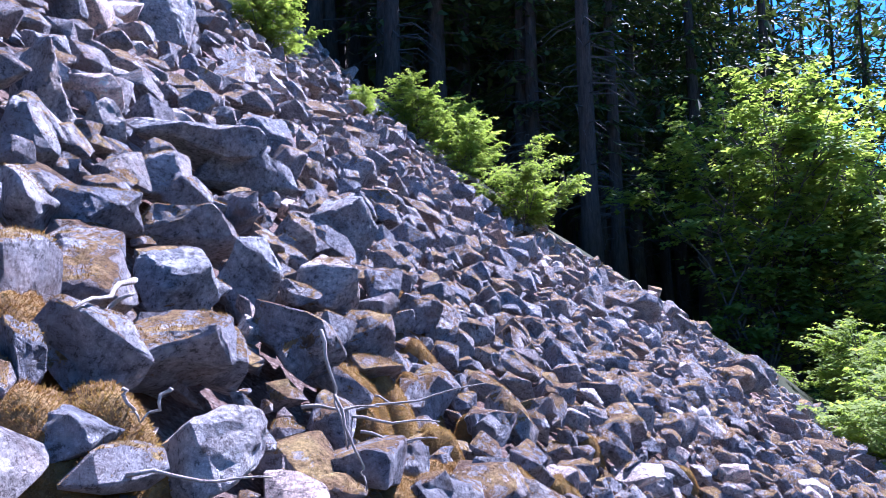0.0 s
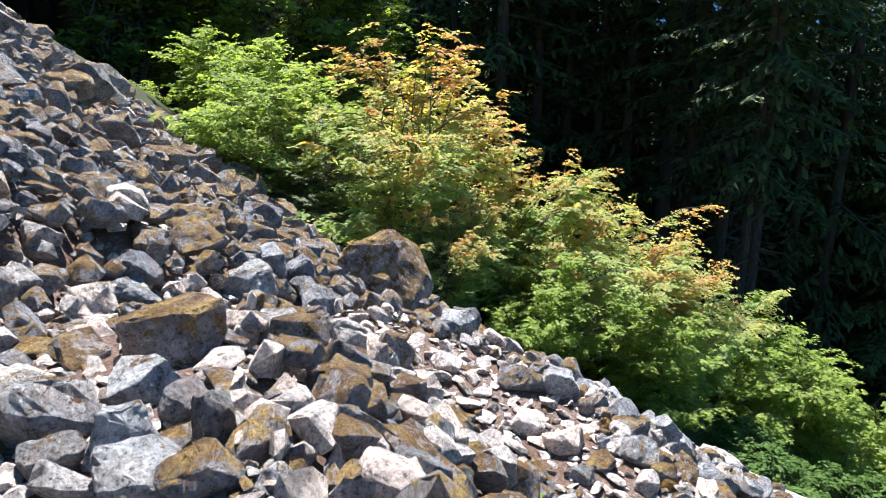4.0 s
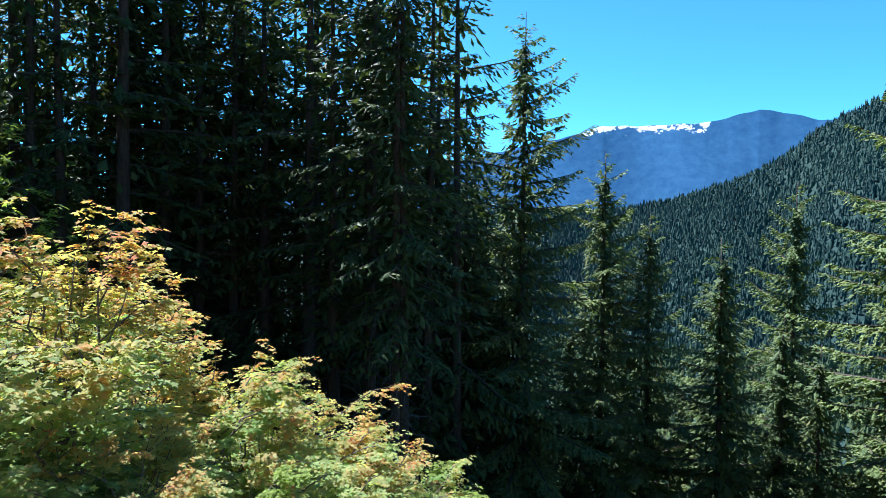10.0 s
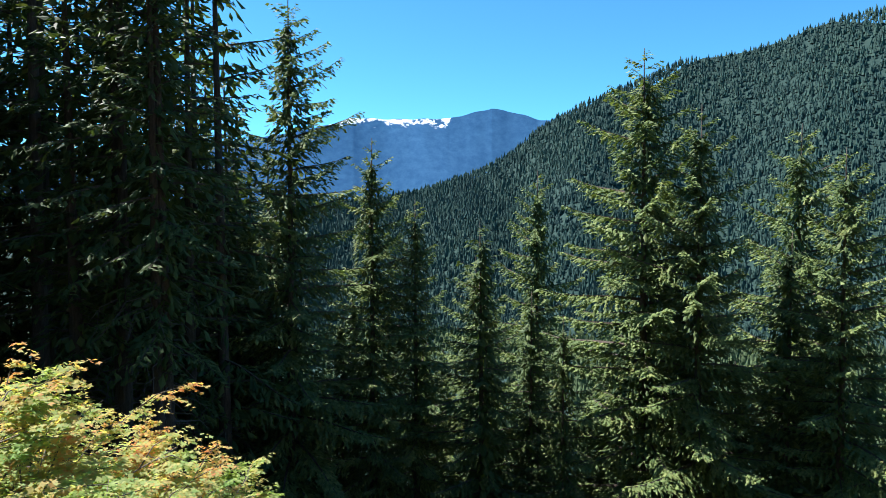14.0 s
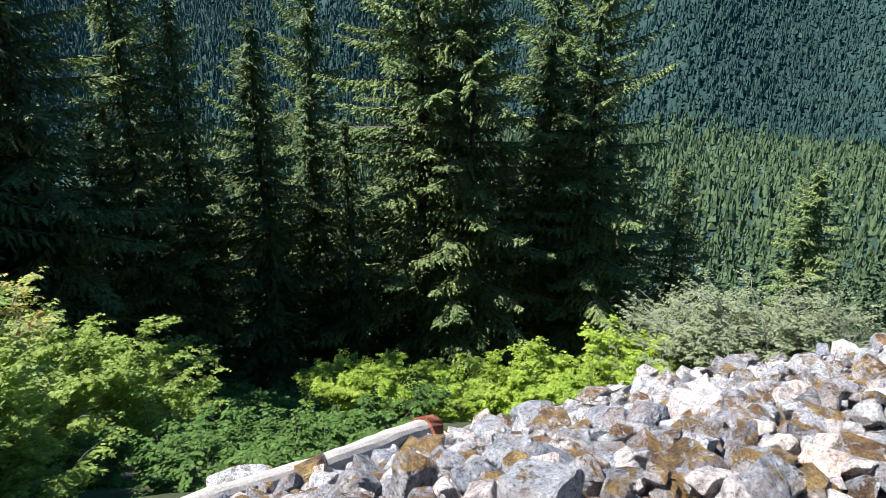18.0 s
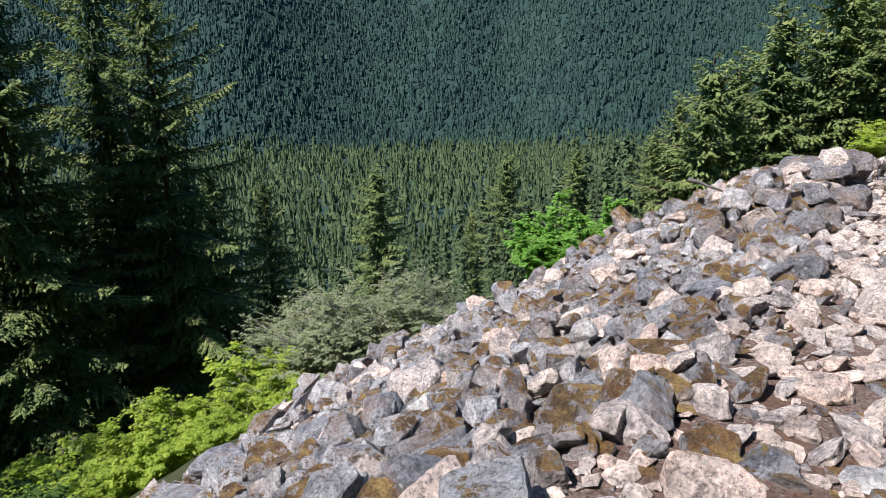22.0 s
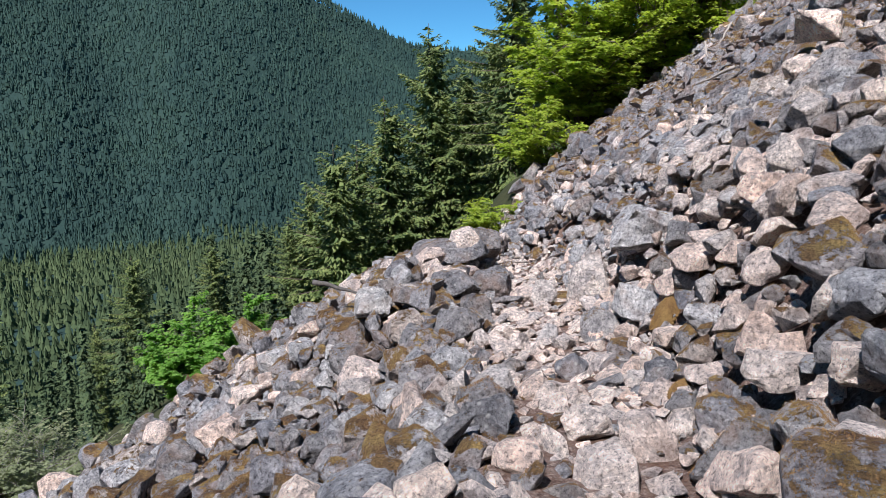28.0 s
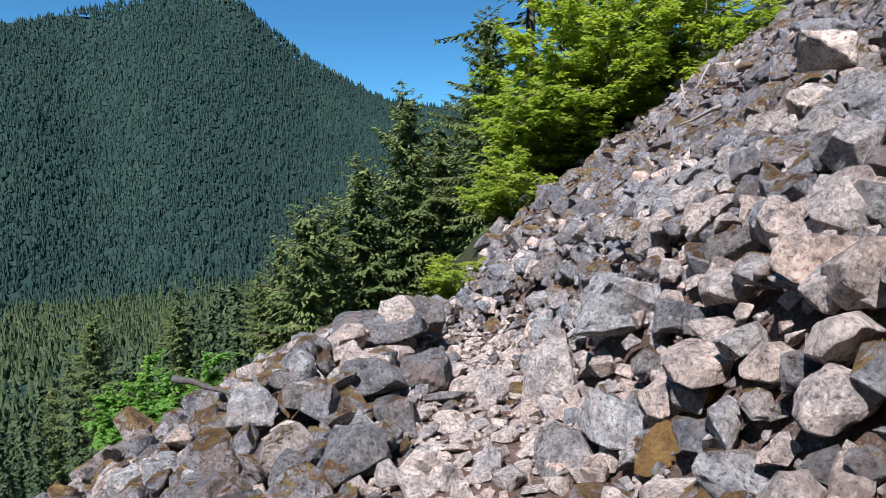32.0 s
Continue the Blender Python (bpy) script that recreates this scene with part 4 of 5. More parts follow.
rng = np.random.default_rng(3)
for x, y, z, w, d, h, yaw, k in UPPER_BANK_A + UPPER_BANK_B + UPPER_SLOPE + SWITCHBACK_A + SWITCHBACK_B + SWITCHBACK_C + LOWER_EDGE_A + LOWER_EDGE_B + LOWER_TRAIL_A + LOWER_TRAIL_B + LOWER_TRAIL_C + LOWER_BANK_A + LOWER_BANK_B + CREST + SCREE_A + SCREE_B + SCREE_C + SCREE_D + SCREE_E + SCREE_F + SCREE_G + SCREE_H + SCREE_I + SCREE_J:
    tone, label = KINDS[k]
    ob = new("boulder", boulder_mesh(rng, w * 0.98, d, h * 1.02, MATS[tone]))
    ob.matrix_basis = pose(x, y, z - 0.03 * h, rng.uniform(-9, 9), rng.uniform(-9, 9), yaw)
    tagged(ob, label, "boulder", "boulders of the rock slide")
    pack.add(x, y, (w + d) * 0.23)
    if k == "m" or rng.uniform() < 0.2:
        carries_moss(ob.data, ob.matrix_basis)

rng = np.random.default_rng(8)
cx, cy = np.meshgrid(pack.x + (np.arange(300) + 0.5) * 0.16, pack.y + (np.arange(400) + 0.5) * 0.16, indexing="ij")
near_trail = np.where(inside(cx, cy, TALUS), to_trail(cx, cy)[0], 1e9).repeat(4, 0).repeat(4, 1)
rows = []  # x, y, radius, distance to the trail
for r_lo, r_hi, tries, least, reach, lap in ((0.36, 0.48, 300, 7.0, 60, 0.95), (0.24, 0.36, 2500, 4.5, 60, 0.85), (0.15, 0.21, 12000, 1.0, 45, 0.72), (0.11, 0.17, 20000, 0.2, 22, 0.66), (0.07, 0.115, 26000, 0.0, 11, 0.62), (0.045, 0.07, 22000, 0.0, 6.0, 0.55), (0.022, 0.04, 9000, 0.0, 2.6, 0.5)):
    room = np.argwhere(~pack.taken & (near_trail > least) & (near_trail < reach))
    room = room[rng.integers(len(room), size=tries)]
    for i, j in room:
        x, y, r = pack.x + (i + rng.uniform()) * 0.04, pack.y + (j + rng.uniform()) * 0.04, rng.uniform(r_lo, r_hi)
        if pack.free(x, y, r * lap):
            pack.add(x, y, r * 0.9)
            rows.append((x, y, r, near_trail[i, j]))
laid = len(rows)
# A second, looser layer that fills the hollows beside the trail.
heap = Packing(-28, -28, 48, 64)
for r_lo, r_hi, tries, least, reach, low_only in ((0.13, 0.18, 1700, 0.9, 4.5, True), (0.08, 0.13, 4500, 0.55, 5.0, False), (0.05, 0.08, 9000, 0.45, 3.4, False), (0.03, 0.05, 7000, 0.35, 1.8, False)):
    room = np.argwhere((near_trail > least) & (near_trail < reach))
    room = room[rng.integers(len(room), size=tries)]
    for i, j in room:
        x, y, r = heap.x + (i + rng.uniform()) * 0.04, heap.y + (j + rng.uniform()) * 0.04, rng.uniform(r_lo, r_hi)
        if heap.free(x, y, r * 0.6) and (x > 2.4 or not low_only):
            heap.add(x, y, r * 0.85)
            rows.append((x, y, r, near_trail[i, j]))
loose = np.arange(len(rows)) >= laid
stones = np.array(rows)
sx, sy, sr, sd = stones.T
dusty = np.exp(-sd / 0.95) + 0.1 * (sy < 2.5) * (sx > 0.5) + 0.32 * (np.abs(sy) < 3.2) * (sx > 2.0) * (sx < 5.0) + 0.2 * wave(sx, sy, 0.8)
upper = (sy > 0.65 * (sx + 1)) | (sx < 0.5)
pick = rng.uniform(size=len(stones))
tone = np.where(pick < dusty * 0.9, 2, np.where(upper & (pick < 0.82), 1, np.where(pick > 0.9, 3, np.where(pick > np.where((sx > 5.3) & (sd < 6), 0.48, 0.72), 1, 0))))
rot = laid_turn(rng, len(stones))
high = ground(sx, sy)
lift = sr * np.where(sd > 0.55, rng.uniform(0.1, 0.6, len(sr)), rng.uniform(0.02, 0.2, len(sr))) + np.where(loose, rng.uniform(0.0, 0.7, len(sr)) * sr, 0) - np.clip(0.17 - sr, 0, 0.11) * smooth(sd, 0.55, 1.0)
flat = np.where(sd > 0.55, 1.0, 0.6)
size = sr[:, None] * 2 * np.array([1.16, 1.1, 1.12]) * rng.uniform(0.82, 1.2, (len(sr), 3))


def field(name, chosen, shapes, label):
    pieces, mats = [], []
    for k in np.nonzero(chosen)[0]:
        v, f = shapes[int(rng.integers(len(shapes)))]
        v = (v * size[k]) @ rot[k].T * [1, 1, flat[k]]
        pieces.append((v + [sx[k], sy[k], high[k] + lift[k]], f))
        if tone[k] == 1 and sd[k] < 3.6 and rng.uniform() < 0.75:
            moss_on.append(pieces[-1])
        mats.append(np.full(len(f), tone[k]))
    v, f = joined(pieces)
    me = mesh_of(name, v, f, MATS)
    me.polygons.foreach_set("material_index", np.concatenate(mats).astype(np.int32))
    return tagged(new(name, me), label, "rocks", kind="stuff")


single = np.zeros(len(sr), bool)
single[np.argsort(sd - 9 * sr)[:300]] = True
close = (sd < 4.2) & (sr > 0.10) & ~single
mid = (sd < 8) & (sr > 0.13) & ~close & ~single
field("talus_rocks", close & (sr > 0.15), FINE, "angular grey and tan broken rocks piled on the slope, some mossy")
field("talus_stones", mid | (close & (sr <= 0.15)), MIDDLE, "smaller angular stones that fill the rock slide")
field("talus_rubble", ~(close | mid | single), COARSE, "rubble, gravel and far stones of the rock slide")
ROCK_LABELS = ["angular grey broken rock in the rock slide beside the trail", "grey rock with brown moss on top in the rock slide", "dusty tan broken rock at the edge of the trail", "dark broken rock in the rock slide beside the trail"]
ready = {}
for k in np.nonzero(single)[0]:
    key = (int(rng.integers(len(FINE))), int(tone[k]))
    if key not in ready:
        ready[key] = mesh_of("rock", *FINE[key[0]], MATS[key[1]])
    ob = tagged(new("rock", ready[key]), ROCK_LABELS[key[1]], "rock", "rocks beside the trail")
    ob.matrix_basis = Matrix.Translation((sx[k], sy[k], high[k] + lift[k])) @ Matrix(rot[k].tolist()).to_4x4() @ Matrix.Diagonal((*(size[k] * [1, 1, flat[k]]), 1))
    if key[1] == 1:
        carries_moss(ob.data, ob.matrix_basis)


def moss_mat(x, y, z, r, high_):
    """A cushion of dry moss and litter between the stones: a lumpy dome whose skin carries blades."""
    u, th = np.meshgrid(np.linspace(0, 1, 9), np.arange(28) * 2 * np.pi / 28, indexing="ij")
    px, py = r * u * np.cos(th), r * u * np.sin(th) * 0.75
    r = r * 0.85
    pz = 0.6 * high_ * (1 - u ** 2) - 0.16 * u ** 3 - 0.02 + 0.16 * r * wave(px + x, py + y, 16.0) + 0.09 * r * wave(px + y, py - x, 37.0)
    slope = -0.62 * px + 0.1 * py
    v = np.stack([px, py, pz + slope], -1).reshape(-1, 3)
    i, j = np.meshgrid(np.arange(8), np.arange(28), indexing="ij")
    q = np.stack([i * 28 + j, (i + 1) * 28 + j, (i + 1) * 28 + (j + 1) % 28, i * 28 + (j + 1) % 28], -1).reshape(-1, 4)
    f = np.concatenate([q[:, :3], q[:, [0, 2, 3]]])
    ob = tagged(new("moss_mat", mesh_of("moss_mat", v, f, moss_ground, True)), "mat of dry golden moss and litter between the rocks", "moss", "moss mats between the rocks")
    ob.matrix_basis = pose(x, y, z)
    carries_moss(ob.data, ob.matrix_basis, True)


for spot in ((-0.45, 3.25, 1.25, 0.16, 0.08), (-0.31, 3.5, 1.21, 0.2, 0.08), (-0.01, 3.42, 0.95, 0.14, 0.07), (0.18, 3.19, 0.75, 0.26, 0.1), (-0.02, 2.8, 0.8, 0.26, 0.1), (0.33, 3.5, 0.74, 0.24, 0.1), (0.51, 3.39, 0.57, 0.2, 0.08), (-0.15, 4.54, 1.33, 0.18, 0.08), (0.17, 3.99, 0.94, 0.12, 0.06), (0.68, 3.98, 0.59, 0.16, 0.07), (-0.96, 1.59, 1.35, 0.16, 0.08), (-0.87, 1.77, 1.33, 0.16, 0.08), (-0.41, 3.35, 1.24, 0.16, 0.08), (-0.15, 3.88, 1.16, 0.16, 0.08), (-1.23, 1.9, 1.61, 0.2, 0.1), (-0.51, 3.36, 1.3, 0.12, 0.05), (-0.34, 3.54, 1.22, 0.15, 0.06), (-0.29, 5.23, 1.7, 0.16, 0.07), (-0.14, 4.52, 1.3, 0.12, 0.05), (-0.06, 2.98, 0.84, 0.3, 0.13), (0.15, 3.13, 0.73, 0.26, 0.11), (-0.12, 2.62, 0.84, 0.26, 0.11), (0.33, 3.47, 0.7, 0.2, 0.08), (-0.05, 3.5, 0.97, 0.12, 0.05), (0.61, 3.61, 0.53, 0.2, 0.08), (1.05, 5.01, 0.67, 0.12, 0.05), (-0.37, 3.14, 1.13, 0.15, 0.06), (0.36, 8.61, 2.02, 0.16, 0.07), (0.56, 5.78, 1.18, 0.1, 0.04), (2.09, 7.39, 0.63, 0.14, 0.06), (1.25, 9.68, 1.65, 0.14, 0.06), (2.49, 11.29, 1.33, 0.12, 0.05), (2.34, 6.69, 0.06, 0.14, 0.06), (3.9, -0.88, -2.9, 0.14, 0.06), (3.7, -0.82, -2.52, 0.12, 0.05), (4.6, 1.18, -2.97, 0.14, 0.06), (4.49, 0.42, -3.1, 0.13, 0.06), (14.83, -223.3, -59.33, 0.16, 0.07), (6.42, -3.65, -3.64, 0.12, 0.05), (4.79, 1.82, -2.9, 0.16, 0.07), (7.7, 2.66, -3.8, 0.14, 0.06), (7.18, 4.44, -2.77, 0.14, 0.06), (11.74, 0.84, -6.62, 0.2, 0.09), (6.82, 3.65, -2.84, 0.15, 0.07), (8.01, 3.0, -3.82, 0.15, 0.07), (7.16, 2.01, -3.52, 0.12, 0.05)):
    moss_mat(*spot)
moss_blades(np.random.default_rng(14), 9000)


# ---- trees ----
def spray_mesh(name, q, rng, mat, wood=None, broad=1.0):
    """Needle sprays as folded pointed blades at rows of x, y, z, yaw, length, dip; with the bough's own wood where given."""
    c, yaw, ln, dip = q[:, :3], q[:, 3], q[:, 4:5], q[:, 5]
    f = np.stack([np.cos(yaw) * np.cos(dip), np.sin(yaw) * np.cos(dip), np.sin(dip)], -1)
    r = np.stack([-np.sin(yaw), np.cos(yaw), rng.normal(size=len(q)) * 0.5], -1) * rng.uniform(0.14, 0.3, (len(q), 1)) * broad
    sag = np.array([0, 0, 0.12]) * ln
    v = np.stack([c - f * ln * 0.5, c + r * ln + f * ln * 0.05 - sag, c + f * ln * 0.65, c - r * ln - f * ln * 0.08 - sag], 1).reshape(-1, 3)
    i = np.arange(len(q)) * 4
    tri = np.concatenate([np.stack([i, i + 1, i + 2], -1), np.stack([i, i + 2, i + 3], -1)])
    if wood is None:
        return mesh_of(name, v, tri, mat)
    wv, wf = wood
    me = mesh_of(name, np.concatenate([v, wv]), np.concatenate([tri, wf + len(v)]), [mat, bark])
    me.polygons.foreach_set("material_index", np.repeat([0, 1], (len(tri), len(wf))).astype(np.int32))
    return me


def conifer(rng, H, base, reach, slope, branches, mat, droop=0.35, bare=6, clump=0.4, gap=0.25, girth=0.011, single=False, bark_on=True, inner=500, broad=1.0):
    """A fir: trunk, boughs that spring from it, side twigs in two ranks along each bough, and needle sprays along the twigs."""
    top = np.array((rng.normal() * 0.006 * H, rng.normal() * 0.006 * H))
    zs = np.linspace(0, H, 12)
    line = np.column_stack([zs[:, None] / H * top, zs])
    trunk = tube(line, [girth * H * (1.3 if z == 0 else 1) * (1 - 0.95 * z / H) for z in zs], 9)
    wood, rows = [], []
    lean = rng.uniform(0, 6.28)  # the side with the longer boughs
    for k in range(branches):
        s = np.clip((k + rng.uniform(-0.6, 0.6)) / branches, 0, 1) ** 1.12
        h = H * (base + (0.992 - base) * s)
        a = k * 2.399 + rng.uniform(-0.6, 0.6)
        depth = H - h
        L = reach * (1 - np.exp(-slope * depth / reach)) * rng.uniform(0.55, 1.15) * (0.55 + 0.45 * smooth(s, -0.05, 0.15)) * (1 + 0.12 * np.cos(a - lean)) + 0.22
        lift = rng.uniform(-0.12, 0.14) + 0.55 * s * s
        u = np.linspace(0, 1, 6)
        z = h + L * (lift * u - droop * (1 - 0.75 * s) * u * u * 1.1 + 0.16 * u ** 4)
        swing = a + rng.uniform(-0.18, 0.18) * u
        pts = np.stack([np.cos(swing) * L * u, np.sin(swing) * L * u, z], -1) + [*(top * h / H), 0]
        wood.append(tube(pts, np.linspace(0.017, 0.003, 6) * (0.5 + L), 3))
        n = max(int(2 * L / gap), 6)
        t = np.linspace(0.1, 1.0, n) + rng.uniform(-0.5, 0.5, n) * 0.8 / n
        t = np.clip(t, 0.04, 1.0)
        c = np.stack([np.interp(t, u, pts[:, i]) for i in range(3)], -1)
        side = np.where(np.arange(n) % 2, 1.0, -1.0)
        reach_t = np.minimum((0.12 + 0.36 * L * (1.04 - t)) * (0.35 + 0.65 * smooth(t, 0.0, 0.35)), 2.1) * rng.uniform(0.55, 1.2, n) + 0.12
        way = a + side * rng.uniform(0.45, 1.15, n)
        fall = rng.uniform(0.05, 0.6, n) + 0.25 * (1 - s)
        for j in range(int(2.1 * 1.2 / (clump * 0.62)) + 1):
            d = (j + 0.5) * clump * 0.62
            on = d < reach_t + 0.3 * clump
            if not on.any():
                break
            dip = fall[on] * (0.5 + d / (reach_t[on] + 0.3))
            spot = c[on] + np.column_stack([np.cos(way[on]) * d * np.cos(dip * 0.7), np.sin(way[on]) * d * np.cos(dip * 0.7), -d * np.sin(dip * 0.7)]) + rng.normal(size=(on.sum(), 3)) * 0.12 * clump
            rows_k = np.column_stack([spot, way[on] + rng.normal(size=on.sum()) * 0.45, clump * rng.uniform(0.7, 1.5, on.sum()), -dip * rng.uniform(0.4, 1.5, on.sum())])
            rows.append((k, rows_k))
    # sprays close to the trunk; single-bough firs get the darker, shade-coloured needles
    n = inner
    s = rng.uniform(0, 0.94, n)
    a, h = rng.uniform(0, 6.28, n), H * (base + (1 - base) * s)
    out = reach * (1 - np.exp(-slope * (H - h) / reach)) * rng.uniform(0.03, 0.45, n)
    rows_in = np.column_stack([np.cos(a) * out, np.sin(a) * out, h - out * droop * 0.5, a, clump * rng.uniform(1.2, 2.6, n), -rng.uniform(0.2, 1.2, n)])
    dead = []
    for k in range(bare):
        h, a, L = H * rng.uniform(0.05, max(base, 0.15) * 1.3), rng.uniform(0, 6.28), rng.uniform(0.8, 3.2)
        pts = np.array([(0, 0, h), (np.cos(a) * L * 0.6, np.sin(a) * L * 0.6, h - 0.1 * L), (np.cos(a + 0.2) * L, np.sin(a + 0.2) * L, h - 0.45 * L)])
        dead.append(tube(pts, (0.05, 0.03, 0.008), 3))
    trunk_me, snag_me = mesh_of("trunk", *trunk, bark, True), mesh_of("snag", *joined(dead), grey_wood)
    if single:
        boughs = [np.concatenate([r for i, r in rows if i == k]) for k in range(branches)]
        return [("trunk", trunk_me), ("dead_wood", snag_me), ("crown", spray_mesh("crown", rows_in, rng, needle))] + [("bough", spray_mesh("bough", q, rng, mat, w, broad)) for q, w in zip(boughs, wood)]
    return [("trunk", trunk_me), ("dead_wood", snag_me), ("crown", spray_mesh("crown", np.concatenate([r for i, r in rows] + [rows_in]), rng, mat, joined(wood) if bark_on else None, broad))]


def tree_from(meshes, label):
    root = tagged(new("fir_tree"), label, "tree", "fir trees")
    for n, me in meshes:
        tagged(part(n, me, root), kind="stuff" if n in ("dead_wood", "crown") else "")
    return root


def at_ground(x, y, scale=1.0, turn=0.0, sink=0.3, squash=1.0):
    z = float(ground(np.array([x]), np.array([y]))[0]) - sink
    return pose(x, y, z, 0, 0, turn) @ Matrix.Diagonal((scale * squash, scale * squash, scale, 1))


rng = np.random.default_rng(21)
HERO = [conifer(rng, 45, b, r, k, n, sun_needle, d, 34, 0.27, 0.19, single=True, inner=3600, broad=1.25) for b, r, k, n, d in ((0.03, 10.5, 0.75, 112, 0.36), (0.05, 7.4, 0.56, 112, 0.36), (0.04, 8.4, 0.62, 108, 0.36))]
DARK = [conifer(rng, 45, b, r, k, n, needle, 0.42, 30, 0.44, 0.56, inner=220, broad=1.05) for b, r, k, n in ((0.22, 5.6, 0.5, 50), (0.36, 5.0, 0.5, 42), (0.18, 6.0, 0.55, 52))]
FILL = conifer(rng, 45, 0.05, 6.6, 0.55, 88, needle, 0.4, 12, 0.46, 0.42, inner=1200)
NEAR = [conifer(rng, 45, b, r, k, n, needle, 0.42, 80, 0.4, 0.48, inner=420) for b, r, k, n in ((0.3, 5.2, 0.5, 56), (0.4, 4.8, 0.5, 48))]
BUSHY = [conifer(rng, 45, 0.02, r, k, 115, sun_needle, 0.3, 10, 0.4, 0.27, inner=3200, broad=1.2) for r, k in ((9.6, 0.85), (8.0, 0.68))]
LIGHT_FIR = "tall olive-green fir in full sun on the slope below the rocks"
DARK_FIR = "tall dark fir with a bare lower trunk in the shaded forest"


def plant(meshes, label, spots):
    """Trees at (x, y, height of the top, turn, width), the first built and the others copied from it."""
    first = tree_from(meshes, label)
    poses = []
    for x, y, top, turn, wide in spots:
        foot = float(ground(np.array([x]), np.array([y]))[0])
        s = max((top - foot) / 45, 0.12)
        poses.append(pose(x, y, foot - 0.3, 0, 0, turn) @ Matrix.Diagonal((s * wide, s * wide, s, 1)))
    for m in poses[1:]:
        copy_thing(first, m)
    first.matrix_basis = poses[0]


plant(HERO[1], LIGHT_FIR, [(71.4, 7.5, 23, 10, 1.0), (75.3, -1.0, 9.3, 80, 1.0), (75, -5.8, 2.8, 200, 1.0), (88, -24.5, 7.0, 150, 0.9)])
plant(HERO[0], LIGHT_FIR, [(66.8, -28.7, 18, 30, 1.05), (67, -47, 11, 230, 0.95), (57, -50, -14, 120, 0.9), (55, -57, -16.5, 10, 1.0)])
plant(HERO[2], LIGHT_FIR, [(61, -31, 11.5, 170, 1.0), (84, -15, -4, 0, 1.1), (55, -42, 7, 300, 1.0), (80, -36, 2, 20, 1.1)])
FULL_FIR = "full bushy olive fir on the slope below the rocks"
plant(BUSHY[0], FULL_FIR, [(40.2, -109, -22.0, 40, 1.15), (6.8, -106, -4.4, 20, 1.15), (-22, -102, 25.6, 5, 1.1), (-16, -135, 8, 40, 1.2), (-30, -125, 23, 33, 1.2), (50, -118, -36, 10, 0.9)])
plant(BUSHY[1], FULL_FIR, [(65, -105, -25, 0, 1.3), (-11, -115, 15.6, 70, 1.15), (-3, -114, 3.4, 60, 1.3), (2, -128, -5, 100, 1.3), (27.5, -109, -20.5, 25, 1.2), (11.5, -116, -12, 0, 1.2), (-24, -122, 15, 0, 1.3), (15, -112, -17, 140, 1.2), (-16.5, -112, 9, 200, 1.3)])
rng = np.random.default_rng(5)
LIT = ((28, 38.5), (32.5, 38), (26, 44), (2.9, 22), (28.6, 9.7), (33, 6.5), (40, -8), (37, -16), (14, 14), (19, 13), (23, 12), (26, 11), (20, 9))  # maples that the sun reaches


def shades(x, y, far=42):
    """Whether a tall tree there would stand between a sunlit maple and the sun."""
    for a, b in LIT:
        u, v = (x - a) * math.sin(s_az) + (y - b) * math.cos(s_az), (x - a) * math.cos(s_az) - (y - b) * math.sin(s_az)
        if -4 < u < far and abs(v) < 6:
            return True
    return False


spots = [(34, 74), (28, 78), (40, 78), (46, 70), (33, 88), (22, 84), (37.3, 45.3), (51, 43.5), (56, 44.5), (50, 46), (62.4, 15.8), (70, 22), (76, 16), (72, 30), (80, 24), (66, 36), (60, 42), (50, 15), (54, 19), (64, 13)]
for k in range(22):
    a, r = radians(57 + k * 1.15), (80, 92, 86, 100)[k % 4]
    spots.append((r * math.sin(a), r * math.cos(a)))
for k in range(40):
    a = radians(53 + k * 0.61)
    r = ((66, 71, 77, 83) if k < 20 else (52, 58, 65, 72))[k % 4] + rng.uniform(-2, 2)
    x, y = r * math.sin(a), r * math.cos(a)
    if not shades(x, y, 38):
        spots.append((x, y))
for k in range(16):
    a, r = radians(20 + k * 1.9), (86, 96)[k % 2]
    spots.append((r * math.sin(a), r * math.cos(a)))
while len(spots) < 148:
    a = radians(rng.uniform(-35, 83))
    r = rng.uniform(38 if a < 0.35 else 50, 92)
    x, y = r * math.sin(a), r * math.cos(a)
    if not shades(x, y) and all((x - p) ** 2 + (y - q) ** 2 > 14 for p, q in spots):
        spots.append((x, y))
spots.sort(key=lambda p: math.hypot(*p))
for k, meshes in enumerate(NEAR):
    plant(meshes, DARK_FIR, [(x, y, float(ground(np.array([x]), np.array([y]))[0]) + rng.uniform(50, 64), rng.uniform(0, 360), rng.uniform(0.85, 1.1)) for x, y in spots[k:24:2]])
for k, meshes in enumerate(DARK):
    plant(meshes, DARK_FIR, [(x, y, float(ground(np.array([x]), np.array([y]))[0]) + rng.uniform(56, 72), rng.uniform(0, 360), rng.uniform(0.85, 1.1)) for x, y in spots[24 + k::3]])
# the eastern ones are added behind the edge to shade the sunlit firs
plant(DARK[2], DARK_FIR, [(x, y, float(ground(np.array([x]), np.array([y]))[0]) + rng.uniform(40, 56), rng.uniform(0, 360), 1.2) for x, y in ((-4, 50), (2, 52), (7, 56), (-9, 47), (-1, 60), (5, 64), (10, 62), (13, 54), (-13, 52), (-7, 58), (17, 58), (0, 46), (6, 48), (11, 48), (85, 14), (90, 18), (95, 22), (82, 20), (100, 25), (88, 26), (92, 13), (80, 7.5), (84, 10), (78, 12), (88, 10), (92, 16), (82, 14))])
